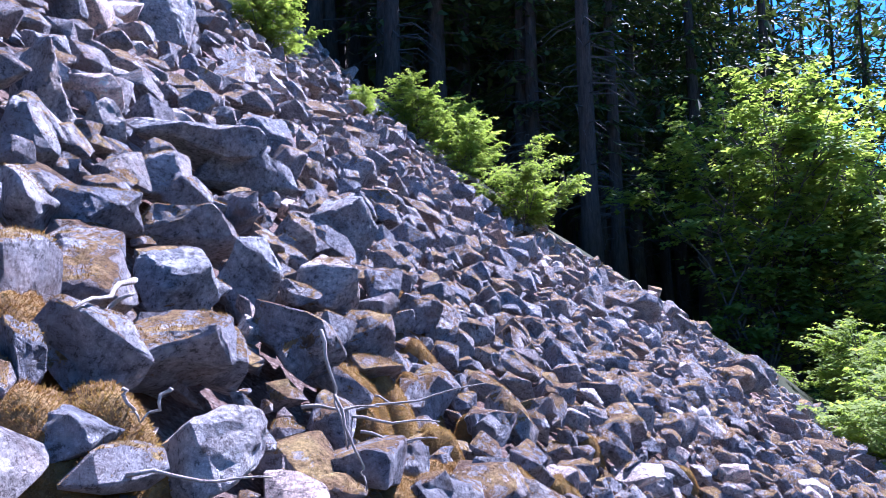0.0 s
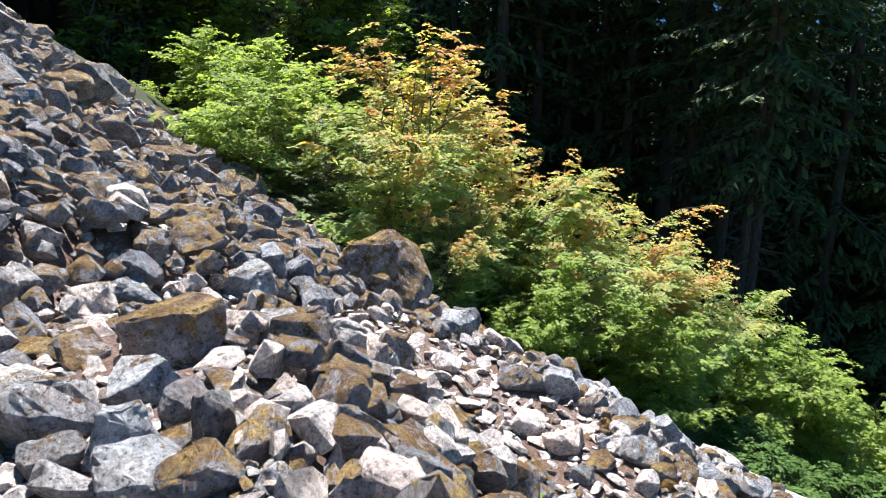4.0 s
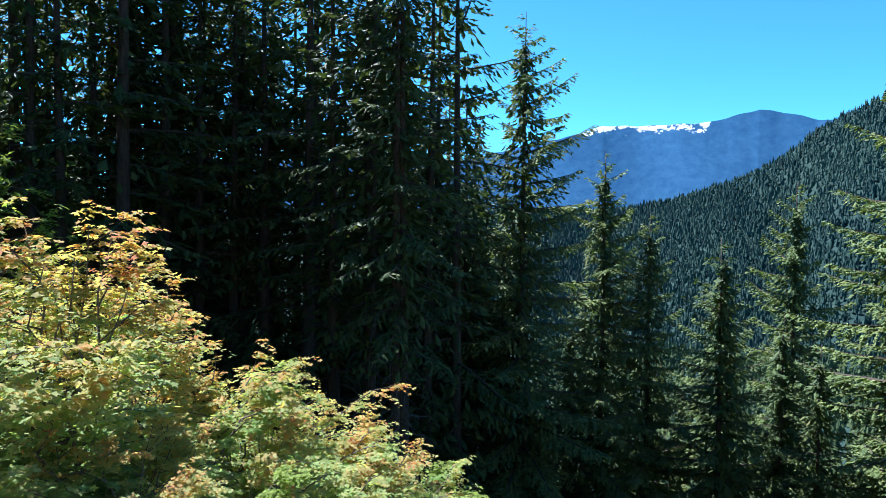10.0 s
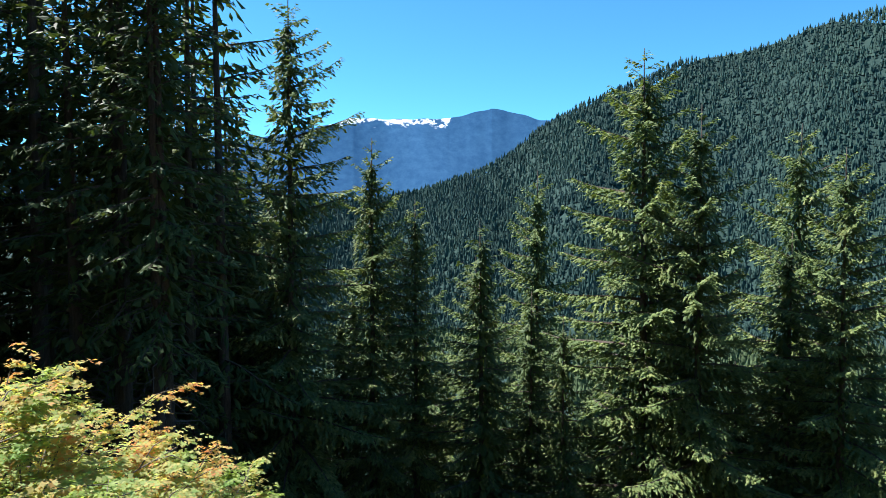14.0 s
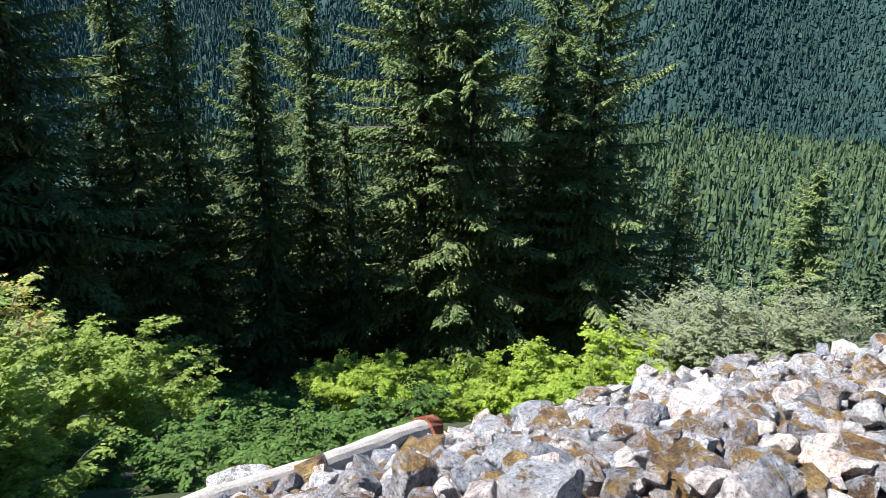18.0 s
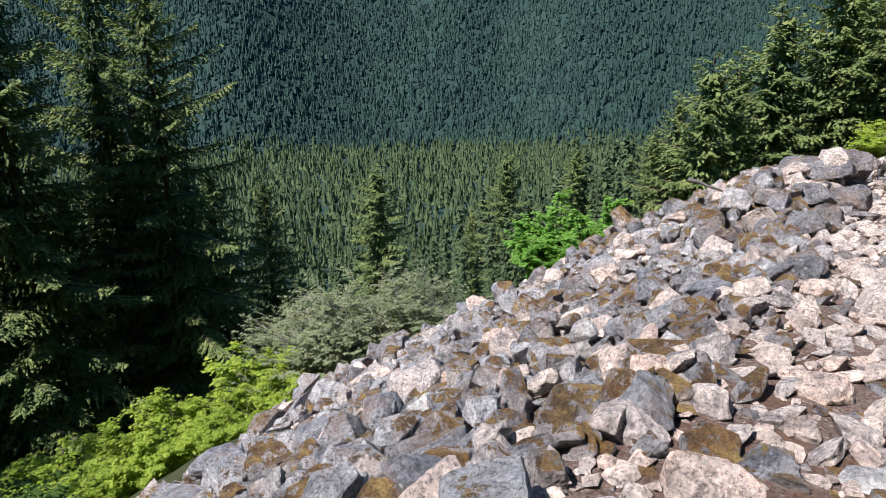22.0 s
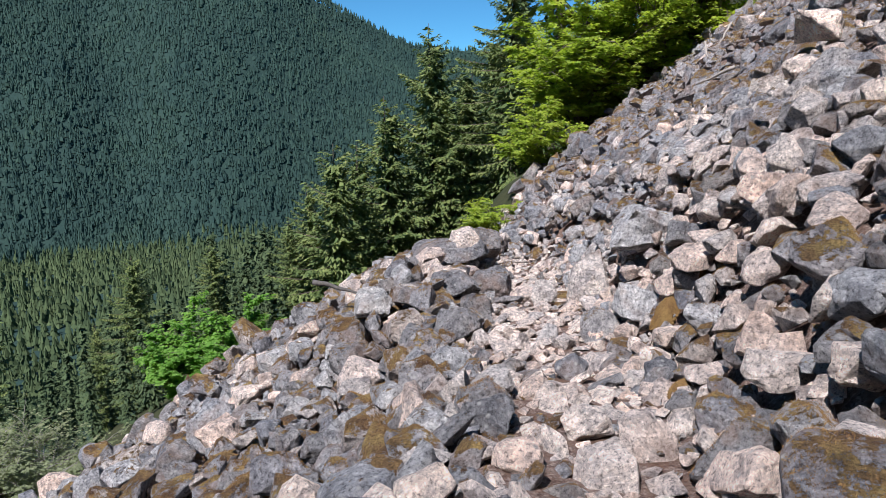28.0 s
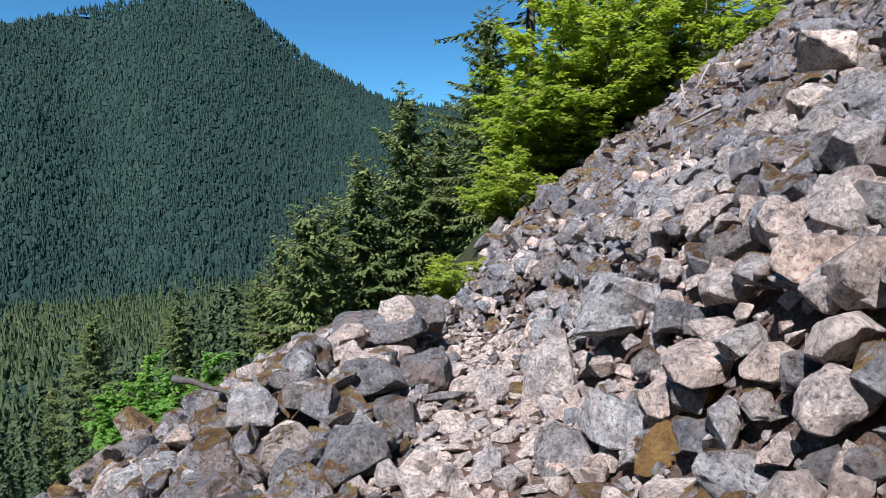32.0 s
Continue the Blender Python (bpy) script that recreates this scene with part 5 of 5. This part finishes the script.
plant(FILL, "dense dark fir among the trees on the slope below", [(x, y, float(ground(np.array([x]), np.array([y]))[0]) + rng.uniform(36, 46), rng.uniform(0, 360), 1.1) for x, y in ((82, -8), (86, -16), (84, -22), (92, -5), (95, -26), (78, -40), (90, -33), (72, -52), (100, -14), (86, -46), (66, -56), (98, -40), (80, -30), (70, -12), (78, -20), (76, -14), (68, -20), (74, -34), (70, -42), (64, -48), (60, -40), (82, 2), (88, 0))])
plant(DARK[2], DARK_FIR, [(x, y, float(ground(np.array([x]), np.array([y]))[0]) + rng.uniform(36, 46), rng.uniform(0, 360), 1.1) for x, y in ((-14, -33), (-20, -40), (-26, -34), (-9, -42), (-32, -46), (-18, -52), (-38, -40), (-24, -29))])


def far_woods(name, n, place, size, mat, label, layers=3, sides=6, wide=(0.17, 0.25), ragged=0.62):
    """Very many far firs: ragged stacked cones on the hillsides, one mesh."""
    x, y = place(n)
    z = ground(x, y)
    h = rng.uniform(*size, len(x)) * (0.75 + 0.5 * rng.uniform(size=len(x)))
    w = h * rng.uniform(*wide, len(x))
    vs, fs, step = [], [], layers * (sides + 1)
    th = np.arange(sides) * 2 * np.pi / sides
    for k in range(layers):
        lo, hi = k / layers * 0.85 + 0.04, min((k + 1.55) / layers * 0.85 + 0.08, 1.0)
        rr = (1 - k / layers * 0.9)
        jag = rng.uniform(0.75, 1.25, (len(x), sides)) * np.where(np.arange(sides) % 2, ragged, 1.1)
        sp = rng.uniform(0, 6, (len(x), 1))
        ring = np.stack([x[:, None] + w[:, None] * rr * jag * np.cos(th + sp), y[:, None] + w[:, None] * rr * jag * np.sin(th + sp), z[:, None] + h[:, None] * (lo + 0.05 * rng.normal(size=(len(x), sides)))], -1)
        tip = np.stack([x, y, z + h * hi], -1)[:, None]
        vs.append(np.concatenate([ring, tip], 1))
    v = np.concatenate(vs, 1).reshape(-1, 3)
    o = np.arange(len(x))[:, None] * step
    for k in range(layers):
        for s in range(sides):
            b = k * (sides + 1)
            fs.append(np.stack([o[:, 0] + b + s, o[:, 0] + b + (s + 1) % sides, o[:, 0] + b + sides], -1))
    return tagged(new(name, mesh_of(name, v, np.concatenate(fs), mat)), label, "forest", kind="stuff")


def fan(r_lo, r_hi, a_lo, a_hi):
    def place(n):
        r = np.sqrt(rng.uniform(r_lo ** 2, r_hi ** 2, n))
        a = np.radians(rng.uniform(a_lo, a_hi, n))
        return r * np.sin(a), r * np.cos(a)
    return place


far_woods("far_hill_forest", 66000, fan(1450, 2480, 80, 205), (13, 23), hazy_needle, "dense conifer forest, tinted hazy blue-green, on the hillside across the valley", 2, 5, (0.2, 0.29), 0.78)
far_woods("valley_forest", 9500, fan(800, 1470, 88, 200), (15, 26), valley_needle, "sunlit conifer forest on the valley floor", 3, 6, (0.22, 0.31), 0.75)
far_woods("lower_forest", 4600, fan(330, 810, 88, 200), (16, 28), valley_needle, "sunlit conifer forest at the foot of the slope", 6, 6)


def near_woods(name, n, place, size, mat, label):
    """Some hundreds of firs with boughs of their own, joined."""
    kinds = []
    for k in range(4):
        made = conifer(rng, 30, 0.04, rng.uniform(3.4, 4.4), 0.42, 34, mat, 0.3, 3, 1.25, 1.5, bark_on=False, inner=90, broad=1.2)[2][1]
        v, f = np.empty(len(made.vertices) * 3, np.float32), np.empty(len(made.polygons) * 3, np.int32)
        made.vertices.foreach_get("co", v)
        made.polygons.foreach_get("vertices", f)
        kinds.append((v.reshape(-1, 3), f.reshape(-1, 3)))
    x, y = place(n)
    z, pieces = ground(x, y), []
    for k in range(n):
        v, f = kinds[k % 4]
        a, h = rng.uniform(0, 6.28), rng.uniform(*size) / 30
        c, d = math.cos(a), math.sin(a)
        pieces.append((v @ np.array([[c, d, 0], [-d, c, 0], [0, 0, 1]]) * h + [x[k], y[k], z[k]], f))
    return tagged(new(name, mesh_of(name, *joined(pieces), mat)), label, "forest", kind="stuff")


near_woods("slope_thicket", 80, fan(88, 145, 148, 190), (8, 16), valley_needle, "young conifers close below the rock slide")
near_woods("slope_forest", 430, fan(135, 335, 100, 192), (16, 30), valley_needle, "conifers on the lower slope towards the valley")
far_woods("deep_forest", 480, fan(88, 230, -40, 88), (34, 46), needle, "dense dark conifers deep in the shaded forest", 9, 8)


# ---- shrubs ----
def leaf_mesh(c, yaw, size, tilt, mat, rng, lobes=True):
    """Three-lobed (or, far off, plain pointed) leaves at the places c."""
    n = len(c)
    f = np.stack([np.cos(yaw), np.sin(yaw), -tilt], -1)
    r = np.stack([-np.sin(yaw), np.cos(yaw), rng.normal(size=n) * 0.35], -1)
    s = size[:, None]
    if not lobes:
        v = np.stack([c - f * s * 0.5, c + r * s * 0.42, c + f * s * 0.6, c - r * s * 0.42], 1).reshape(-1, 3)
        i = np.arange(n) * 4
        return mesh_of("leaves", v, np.concatenate([np.stack([i, i + 1, i + 2], -1), np.stack([i, i + 2, i + 3], -1)]), mat)
    v = np.stack([c - f * s * 0.45, c + f * s * 0.6, c + f * s * 0.18 + r * s * 0.16, c + f * s * 0.15 + r * s * 0.55, c - f * s * 0.15 + r * s * 0.2, c + f * s * 0.18 - r * s * 0.16, c + f * s * 0.15 - r * s * 0.55, c - f * s * 0.15 - r * s * 0.2], 1).reshape(-1, 3)
    i = np.arange(n) * 8
    tri = np.concatenate([np.stack([i + a, i + b, i + d], -1) for a, b, d in ((0, 5, 1), (1, 2, 0), (0, 2, 3), (0, 6, 5))])
    return mesh_of("leaves", v, tri, mat)


def shrub_meshes(rng, H, R, stems, twigs, size, mat, twig=0.5, low=0.25, thick=1.0, lobes=True, bark_mat=None, crook=1.0, forks=8, rise=0.25, pairs=6):
    """A many-stemmed shrub or small tree: leaning stems that fork, twigs along the forks, and leaves in opposite pairs along each twig."""
    wood, arms = [], []
    for k in range(stems):
        one = []
        a, lean = rng.uniform(0, 6.28), rng.uniform(0.05, 1.0) ** 0.8
        u = np.linspace(0, 1, 6)
        h = H * rng.uniform(0.62, 1.0) * (1 - 0.4 * lean)
        bend = np.stack([np.cos(a) * R * lean * u ** 1.3, np.sin(a) * R * lean * u ** 1.3, h * (u - 0.12 * lean * u * u)], -1)
        bend[1:-1] += rng.normal(size=(4, 3)) * 0.03 * H * crook * [1, 1, 0.4]
        one.append(tube(bend, np.linspace(0.009, 0.002, 6) * (H + 1) * 0.6 * thick, 5))
        for j in range(forks):
            t = rng.uniform(low, 0.98)
            p = np.array([np.interp(t, u, bend[:, i]) for i in range(3)])
            b = a + rng.normal() * 1.2
            q = p + np.array([np.cos(b), np.sin(b), rng.uniform(-0.05, 0.75)]) * R * rng.uniform(0.16, 0.4)
            one.append(tube(np.array([p, (p + q) / 2 + [0, 0, 0.02 * H], q]), np.array((0.003, 0.002, 0.0008)) * H * thick, 3))
            arms.append((p, q, b))
        arms.append((bend[3], bend[-1], a))
        arms.append((bend[4], bend[-1] + (bend[-1] - bend[-2]) * 0.3, a))
        wood.append(("stem", mesh_of("stem", *joined(one), bark_mat or twig_bark, True)))
    pick = rng.integers(len(arms), size=twigs)
    p, q, b = np.array([arms[i][0] for i in pick]), np.array([arms[i][1] for i in pick]), np.array([arms[i][2] for i in pick])
    foot = p + (q - p) * (rng.uniform(0.15, 1.1, (twigs, 1)) ** 0.8)
    yaw = b + rng.normal(size=twigs) * 0.8
    ln = twig * rng.uniform(0.5, 1.3, twigs)
    climb = rng.normal(size=twigs) * 0.25 + rise
    way = np.stack([np.cos(yaw), np.sin(yaw), climb], -1)
    over = np.stack([-np.sin(yaw), np.cos(yaw), 0 * yaw], -1)
    cs, ys, tilts = [], [], []
    for j in range(pairs):
        u = (j + 0.6) / pairs
        for sgn in (-1.0, 1.0):
            d = ln * (u + rng.uniform(-0.06, 0.06, twigs))
            wide = size * rng.uniform(0.35, 0.95, twigs) * (1.15 - 0.6 * u)
            c = foot + way * d[:, None] + over * (sgn * wide)[:, None]
            c[:, 2] += -0.35 * ln * u * u + rng.normal(size=twigs) * 0.12 * size
            cs.append(c)
            ys.append(yaw + sgn * rng.uniform(0.3, 1.2, twigs))
            tilts.append(rng.uniform(-0.15, 0.65, twigs))
    c, ys, tilts = np.concatenate(cs), np.concatenate(ys), np.concatenate(tilts)
    keep = c[:, 2] > 0.02 * H
    c, ys, tilts = c[keep], ys[keep], tilts[keep]
    leaves = leaf_mesh(c, ys, rng.uniform(0.65, 1.35, len(c)) * size, tilts, mat, rng, lobes)
    return [("foliage", leaves)] + wood


def shrub(meshes, label, spots, name="maple_shrub", category="shrub", group="shrubs along the rocks", sink=0.25):
    first = tagged(new(name), label, category, group)
    for n, me in meshes:
        tagged(part(n, me, first), kind="stuff" if n == "foliage" else "")
    for x, y, s, turn in spots[1:]:
        copy_thing(first, at_ground(x, y, s, turn, sink))
    first.matrix_basis = at_ground(*spots[0], sink)


rng = np.random.default_rng(11)
TURNING = [shrub_meshes(rng, 6.5, 3.4, 22, 2300, 0.10, autumn_leaf, 0.5, 0.12) for _ in range(2)]
GREEN = [shrub_meshes(rng, 5, 3.0, 18, 1500, 0.115, green_leaf, 0.5, 0.15) for _ in range(2)]
BRIGHT = [shrub_meshes(rng, 5, 2.8, 16, 1150, 0.14, bright_leaf, 0.55, 0.15) for _ in range(2)]
GREY = shrub_meshes(rng, 4.2, 2.6, 60, 3600, 0.062, grey_leaf, 0.36, 0.1, thick=0.8, lobes=False, bark_mat=pale_twig, crook=2.2, forks=14, rise=0.7)
T_LABEL = "tall vine maple shrub with leaves turning yellow and orange"
G_LABEL = "leafy green maple shrub at the edge of the rock slide"
B_LABEL = "bright yellow-green leafy shrub in the sun below the rocks"
shrub(TURNING[0], T_LABEL, [(14.0, 14.0, 1.17, 0), (19.6, 13.2, 1.2, 120), (25.5, 11.0, 1.28, 200), (18, 15, 1.3, 65)])
shrub(TURNING[1], T_LABEL, [(16.3, 17.0, 1.22, 40), (22.4, 12.2, 1.22, 300), (12.6, 11.6, 0.62, 20), (21, 14, 1.38, 145)])
shrub(GREEN[0], G_LABEL, [(12.4, 17.6, 1.0, 0), (28.6, 9.7, 1.4, 90), (35, 5.4, 1.5, 30), (2.7, 21.9, 0.72, 80), (16, 10.8, 0.8, 10)])
shrub(GREEN[1], G_LABEL, [(14.5, 20.5, 1.1, 0), (20, 9.0, 0.9, 160), (32, 7.2, 1.4, 60), (0.9, 23.0, 0.6, 10), (-4.7, 17.6, 0.5, 200), (-2.4, 19.9, 0.24, 50), (-0.8, 23.6, 0.6, 140), (15.5, 25, 1.0, 70), (0.5, 28, 0.7, 20)])
shrub(BRIGHT[0], B_LABEL, [(41, -10.7, 1.15, 0), (37, -17.8, 1.35, 60), (33.3, -24.5, 1.8, 120), (-4.4, -24.5, 1.2, 0), (-1.2, -20.8, 0.7, 0)])
shrub(BRIGHT[1], B_LABEL, [(39, -14.7, 1.25, 0), (35.3, -20.3, 1.6, 60), (40.5, -7.1, 1.05, 190), (37.5, -7.5, 0.9, 20), (36.3, -11.5, 1.0, 75), (43.5, -9, 1.3, 130), (30.5, -20.5, 1.2, 30), (29, -24, 1.2, 80), (1.2, -18.2, 0.5, 10), (3.0, -15.2, 0.4, 50), (-13, -29, 1.3, 0)])
shrub(GREY, "twiggy grey-green shrub with small pale leaves", [(30.6, -29.0, 2.4, 0), (28, -31.9, 2.6, 80), (25.4, -34.3, 2.1, 150), (13.0, 16.8, 0.9, 10)], "grey_shrub")
SHADE = shrub_meshes(rng, 3, 3.2, 12, 420, 0.2, shaded_leaf, 0.7, lobes=False)
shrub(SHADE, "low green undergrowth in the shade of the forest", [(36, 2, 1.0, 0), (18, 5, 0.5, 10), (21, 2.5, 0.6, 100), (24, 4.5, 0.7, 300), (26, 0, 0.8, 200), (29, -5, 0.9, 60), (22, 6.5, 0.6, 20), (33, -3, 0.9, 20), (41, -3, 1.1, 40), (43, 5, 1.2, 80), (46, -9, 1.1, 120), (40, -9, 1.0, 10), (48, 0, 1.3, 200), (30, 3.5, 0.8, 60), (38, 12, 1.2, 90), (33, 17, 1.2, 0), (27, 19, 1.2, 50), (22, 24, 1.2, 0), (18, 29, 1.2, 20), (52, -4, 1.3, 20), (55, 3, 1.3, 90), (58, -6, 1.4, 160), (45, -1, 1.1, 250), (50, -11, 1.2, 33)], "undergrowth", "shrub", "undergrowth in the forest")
MAPLE = shrub_meshes(rng, 21, 5.6, 16, 2600, 0.28, green_leaf, 0.9, 0.12, thick=0.7, forks=14, pairs=3)
shrub(MAPLE, "tall broadleaf maple tree with sunlit yellow-green leaves at the forest edge", [(20.5, 43, 1.35, 100), (26, 44, 1.5, 200), (28, 38.5, 1.3, 300), (32.5, 38, 1.2, 40), (-14, 33, 0.6, 20)], "maple_tree", "tree", "maple trees")
BROAD = shrub_meshes(rng, 9.5, 4.6, 16, 3600, 0.2, bright_leaf, 0.5, 0.1, forks=14, pairs=3)
shrub(BROAD, "bright green maple tree beside the top of the rock slide", [(-4.2, -24.6, 0.95, 0), (-7.5, -25.5, 1.05, 120), (-11, -27, 1.1, 60)], "maple_tree", "tree", "maple trees")

ROUND = shrub_meshes(rng, 8.0, 3.7, 22, 5600, 0.2, fresh_leaf, 0.42, 0.1, lobes=False, forks=16, pairs=3, rise=0.45)
shrub(ROUND, "rounded bright green maple beyond the edge of the rock slide", [(16.8, -56.6, 1.55, 10), (20.2, -57.5, 1.4, 90)], "maple_tree", "tree", "maple trees")


# ---- dead wood and small things ----
def stick(points, thick, name="dead_branch", label="thin grey dead branch lying on the rocks", mat=None, thin=0.35):
    p = np.array(points, float)
    u = np.linspace(0, 1, 9)
    k = np.linspace(0, 1, len(p))
    line = np.stack([np.interp(u, k, p[:, i]) for i in range(3)], -1) + 0.012 * np.sin(u[:, None] * [17, 13, 9]) * np.sin(np.pi * u)[:, None]
    ob = new(name, mesh_of(name, *tube(line, np.linspace(thick, thick * thin, 9), 7), mat or dead_wood, True))
    return tagged(ob, label, "branch", "dead branches on the rocks")


def log(a, b, r, label):
    """A barkless fallen trunk, cracked and tapering, with a rotten end."""
    u = np.linspace(0, 1, 22)
    line = np.asarray(a) + (np.asarray(b) - np.asarray(a)) * u[:, None] + 0.05 * np.sin(u * 9)[:, None] * [0.3, 0.6, 0.4]
    v, f = tube(line, r * (0.8 + 0.3 * u), 16)
    v += 0.03 * np.array([noise.noise_vector(Vector(p) * 2.5) for p in v]) + 0.015 * np.array([noise.noise_vector(Vector(p) * 9) for p in v])
    root = tagged(new("fallen_log"), label, "log")
    part("log", mesh_of("log", v, f, dead_wood), root)
    end, tri = tube(np.array([line[-1] - (line[-1] - line[-2]) * 0.6, line[-1] + (line[-1] - line[-2]) * 1.1]), (r * 1.3, r * 1.0), 16)
    end += 0.09 * np.array([noise.noise_vector(Vector(p) * 4) for p in end])
    part("rotten_end", mesh_of("rotten_end", end, tri, rotten_wood), root, "crumbling red rotten end")


log((12.6, 6.9, -6.25), (15.5, 1.1, -8.75), 0.24, "bleached fallen log with a red rotten end below the rocks")
stick([(-0.47, 2.57, 1.49), (-0.42, 2.57, 1.28), (-0.36, 2.54, 1.04)], 0.009)
stick([(-0.56, 2.65, 1.19), (-0.26, 2.7, 1.18)], 0.009)
stick([(-0.42, 2.73, 1.14), (-0.22, 2.75, 1.12), (-0.02, 2.76, 1.11)], 0.008)
stick([(-0.46, 2.96, 1.12), (-0.12, 3.0, 1.18), (0.19, 3.0, 1.24)], 0.007)
stick([(-0.33, 2.67, 1.09), (-0.19, 2.68, 1.05), (-0.03, 2.68, 1.06)], 0.007)
stick([(-1.08, 1.96, 1.53), (-0.94, 2.03, 1.61)], 0.014)
stick([(-0.73, 1.57, 1.17), (-0.65, 1.6, 1.17), (-0.52, 1.64, 1.14), (-0.42, 1.67, 1.14)], 0.006)
stick([(-0.78, 1.64, 1.36), (-0.74, 1.65, 1.28)], 0.006)
stick([(-0.7, 1.74, 1.35), (-0.76, 1.7, 1.27)], 0.006)
stick([(-0.36, 2.22, 1.28), (-0.27, 2.2, 1.06), (-0.25, 2.18, 0.98)], 0.006)
stick([(-0.32, 3.13, 1.18), (-0.17, 3.13, 1.12)], 0.006)
stick([(-0.99, 2.14, 1.66), (-0.95, 1.72, 1.56)], 0.011, label="bleached splinter of wood on the mossy rocks")
stick([(6.98, -3.45, -3.2), (6.7, -3.35, -3.24), (6.42, -3.2, -3.32)], 0.035, label="grey weathered stick that juts over the edge of the rocks", mat=grey_wood)
stick([(-2.45, -11.54, 0.5), (-2.2, -11.0, 0.15), (-2.0, -10.6, 0.05)], 0.03, label="white dead branch on the upper rocks")
stick([(-2.9, -11.2, 0.9), (-2.4, -10.9, 0.3)], 0.03, label="white dead branch on the upper rocks")
stick([(-0.14, -6.55, -0.5), (0.0, -7.56, -0.75)], 0.035, label="broken bleached branch among the upper rocks")


def fern(x, y, z):
    """A small fern: arching fronds with paired leaflets, from one root between the stones."""
    r = np.random.default_rng(2)
    root = tagged(new("fern"), "small bright green fern between mossy rocks", "fern")
    root.matrix_basis = pose(x, y, z)
    for k in range(8):
        a, n = k * 0.79 + r.uniform(-0.2, 0.2), 13
        L, u = r.uniform(0.055, 0.09), np.linspace(0.12, 1, n)
        line = np.stack([np.cos(a) * L * u, np.sin(a) * L * u, L * (0.75 * u - 0.55 * u * u)], -1)
        c, yaw = np.repeat(line, 2, 0), np.tile([a + 1.25, a - 1.25], n)
        size = np.repeat(0.021 * (1.08 - u) + 0.004, 2)
        c = c + 0.45 * size[:, None] * np.stack([np.cos(yaw), np.sin(yaw), 0 * yaw], -1)
        me = leaf_mesh(c, yaw, size, np.full(len(c), 0.15), bright_leaf, r, False)
        part("frond", me, root)


fern(5.59, 4.24, -2.62)
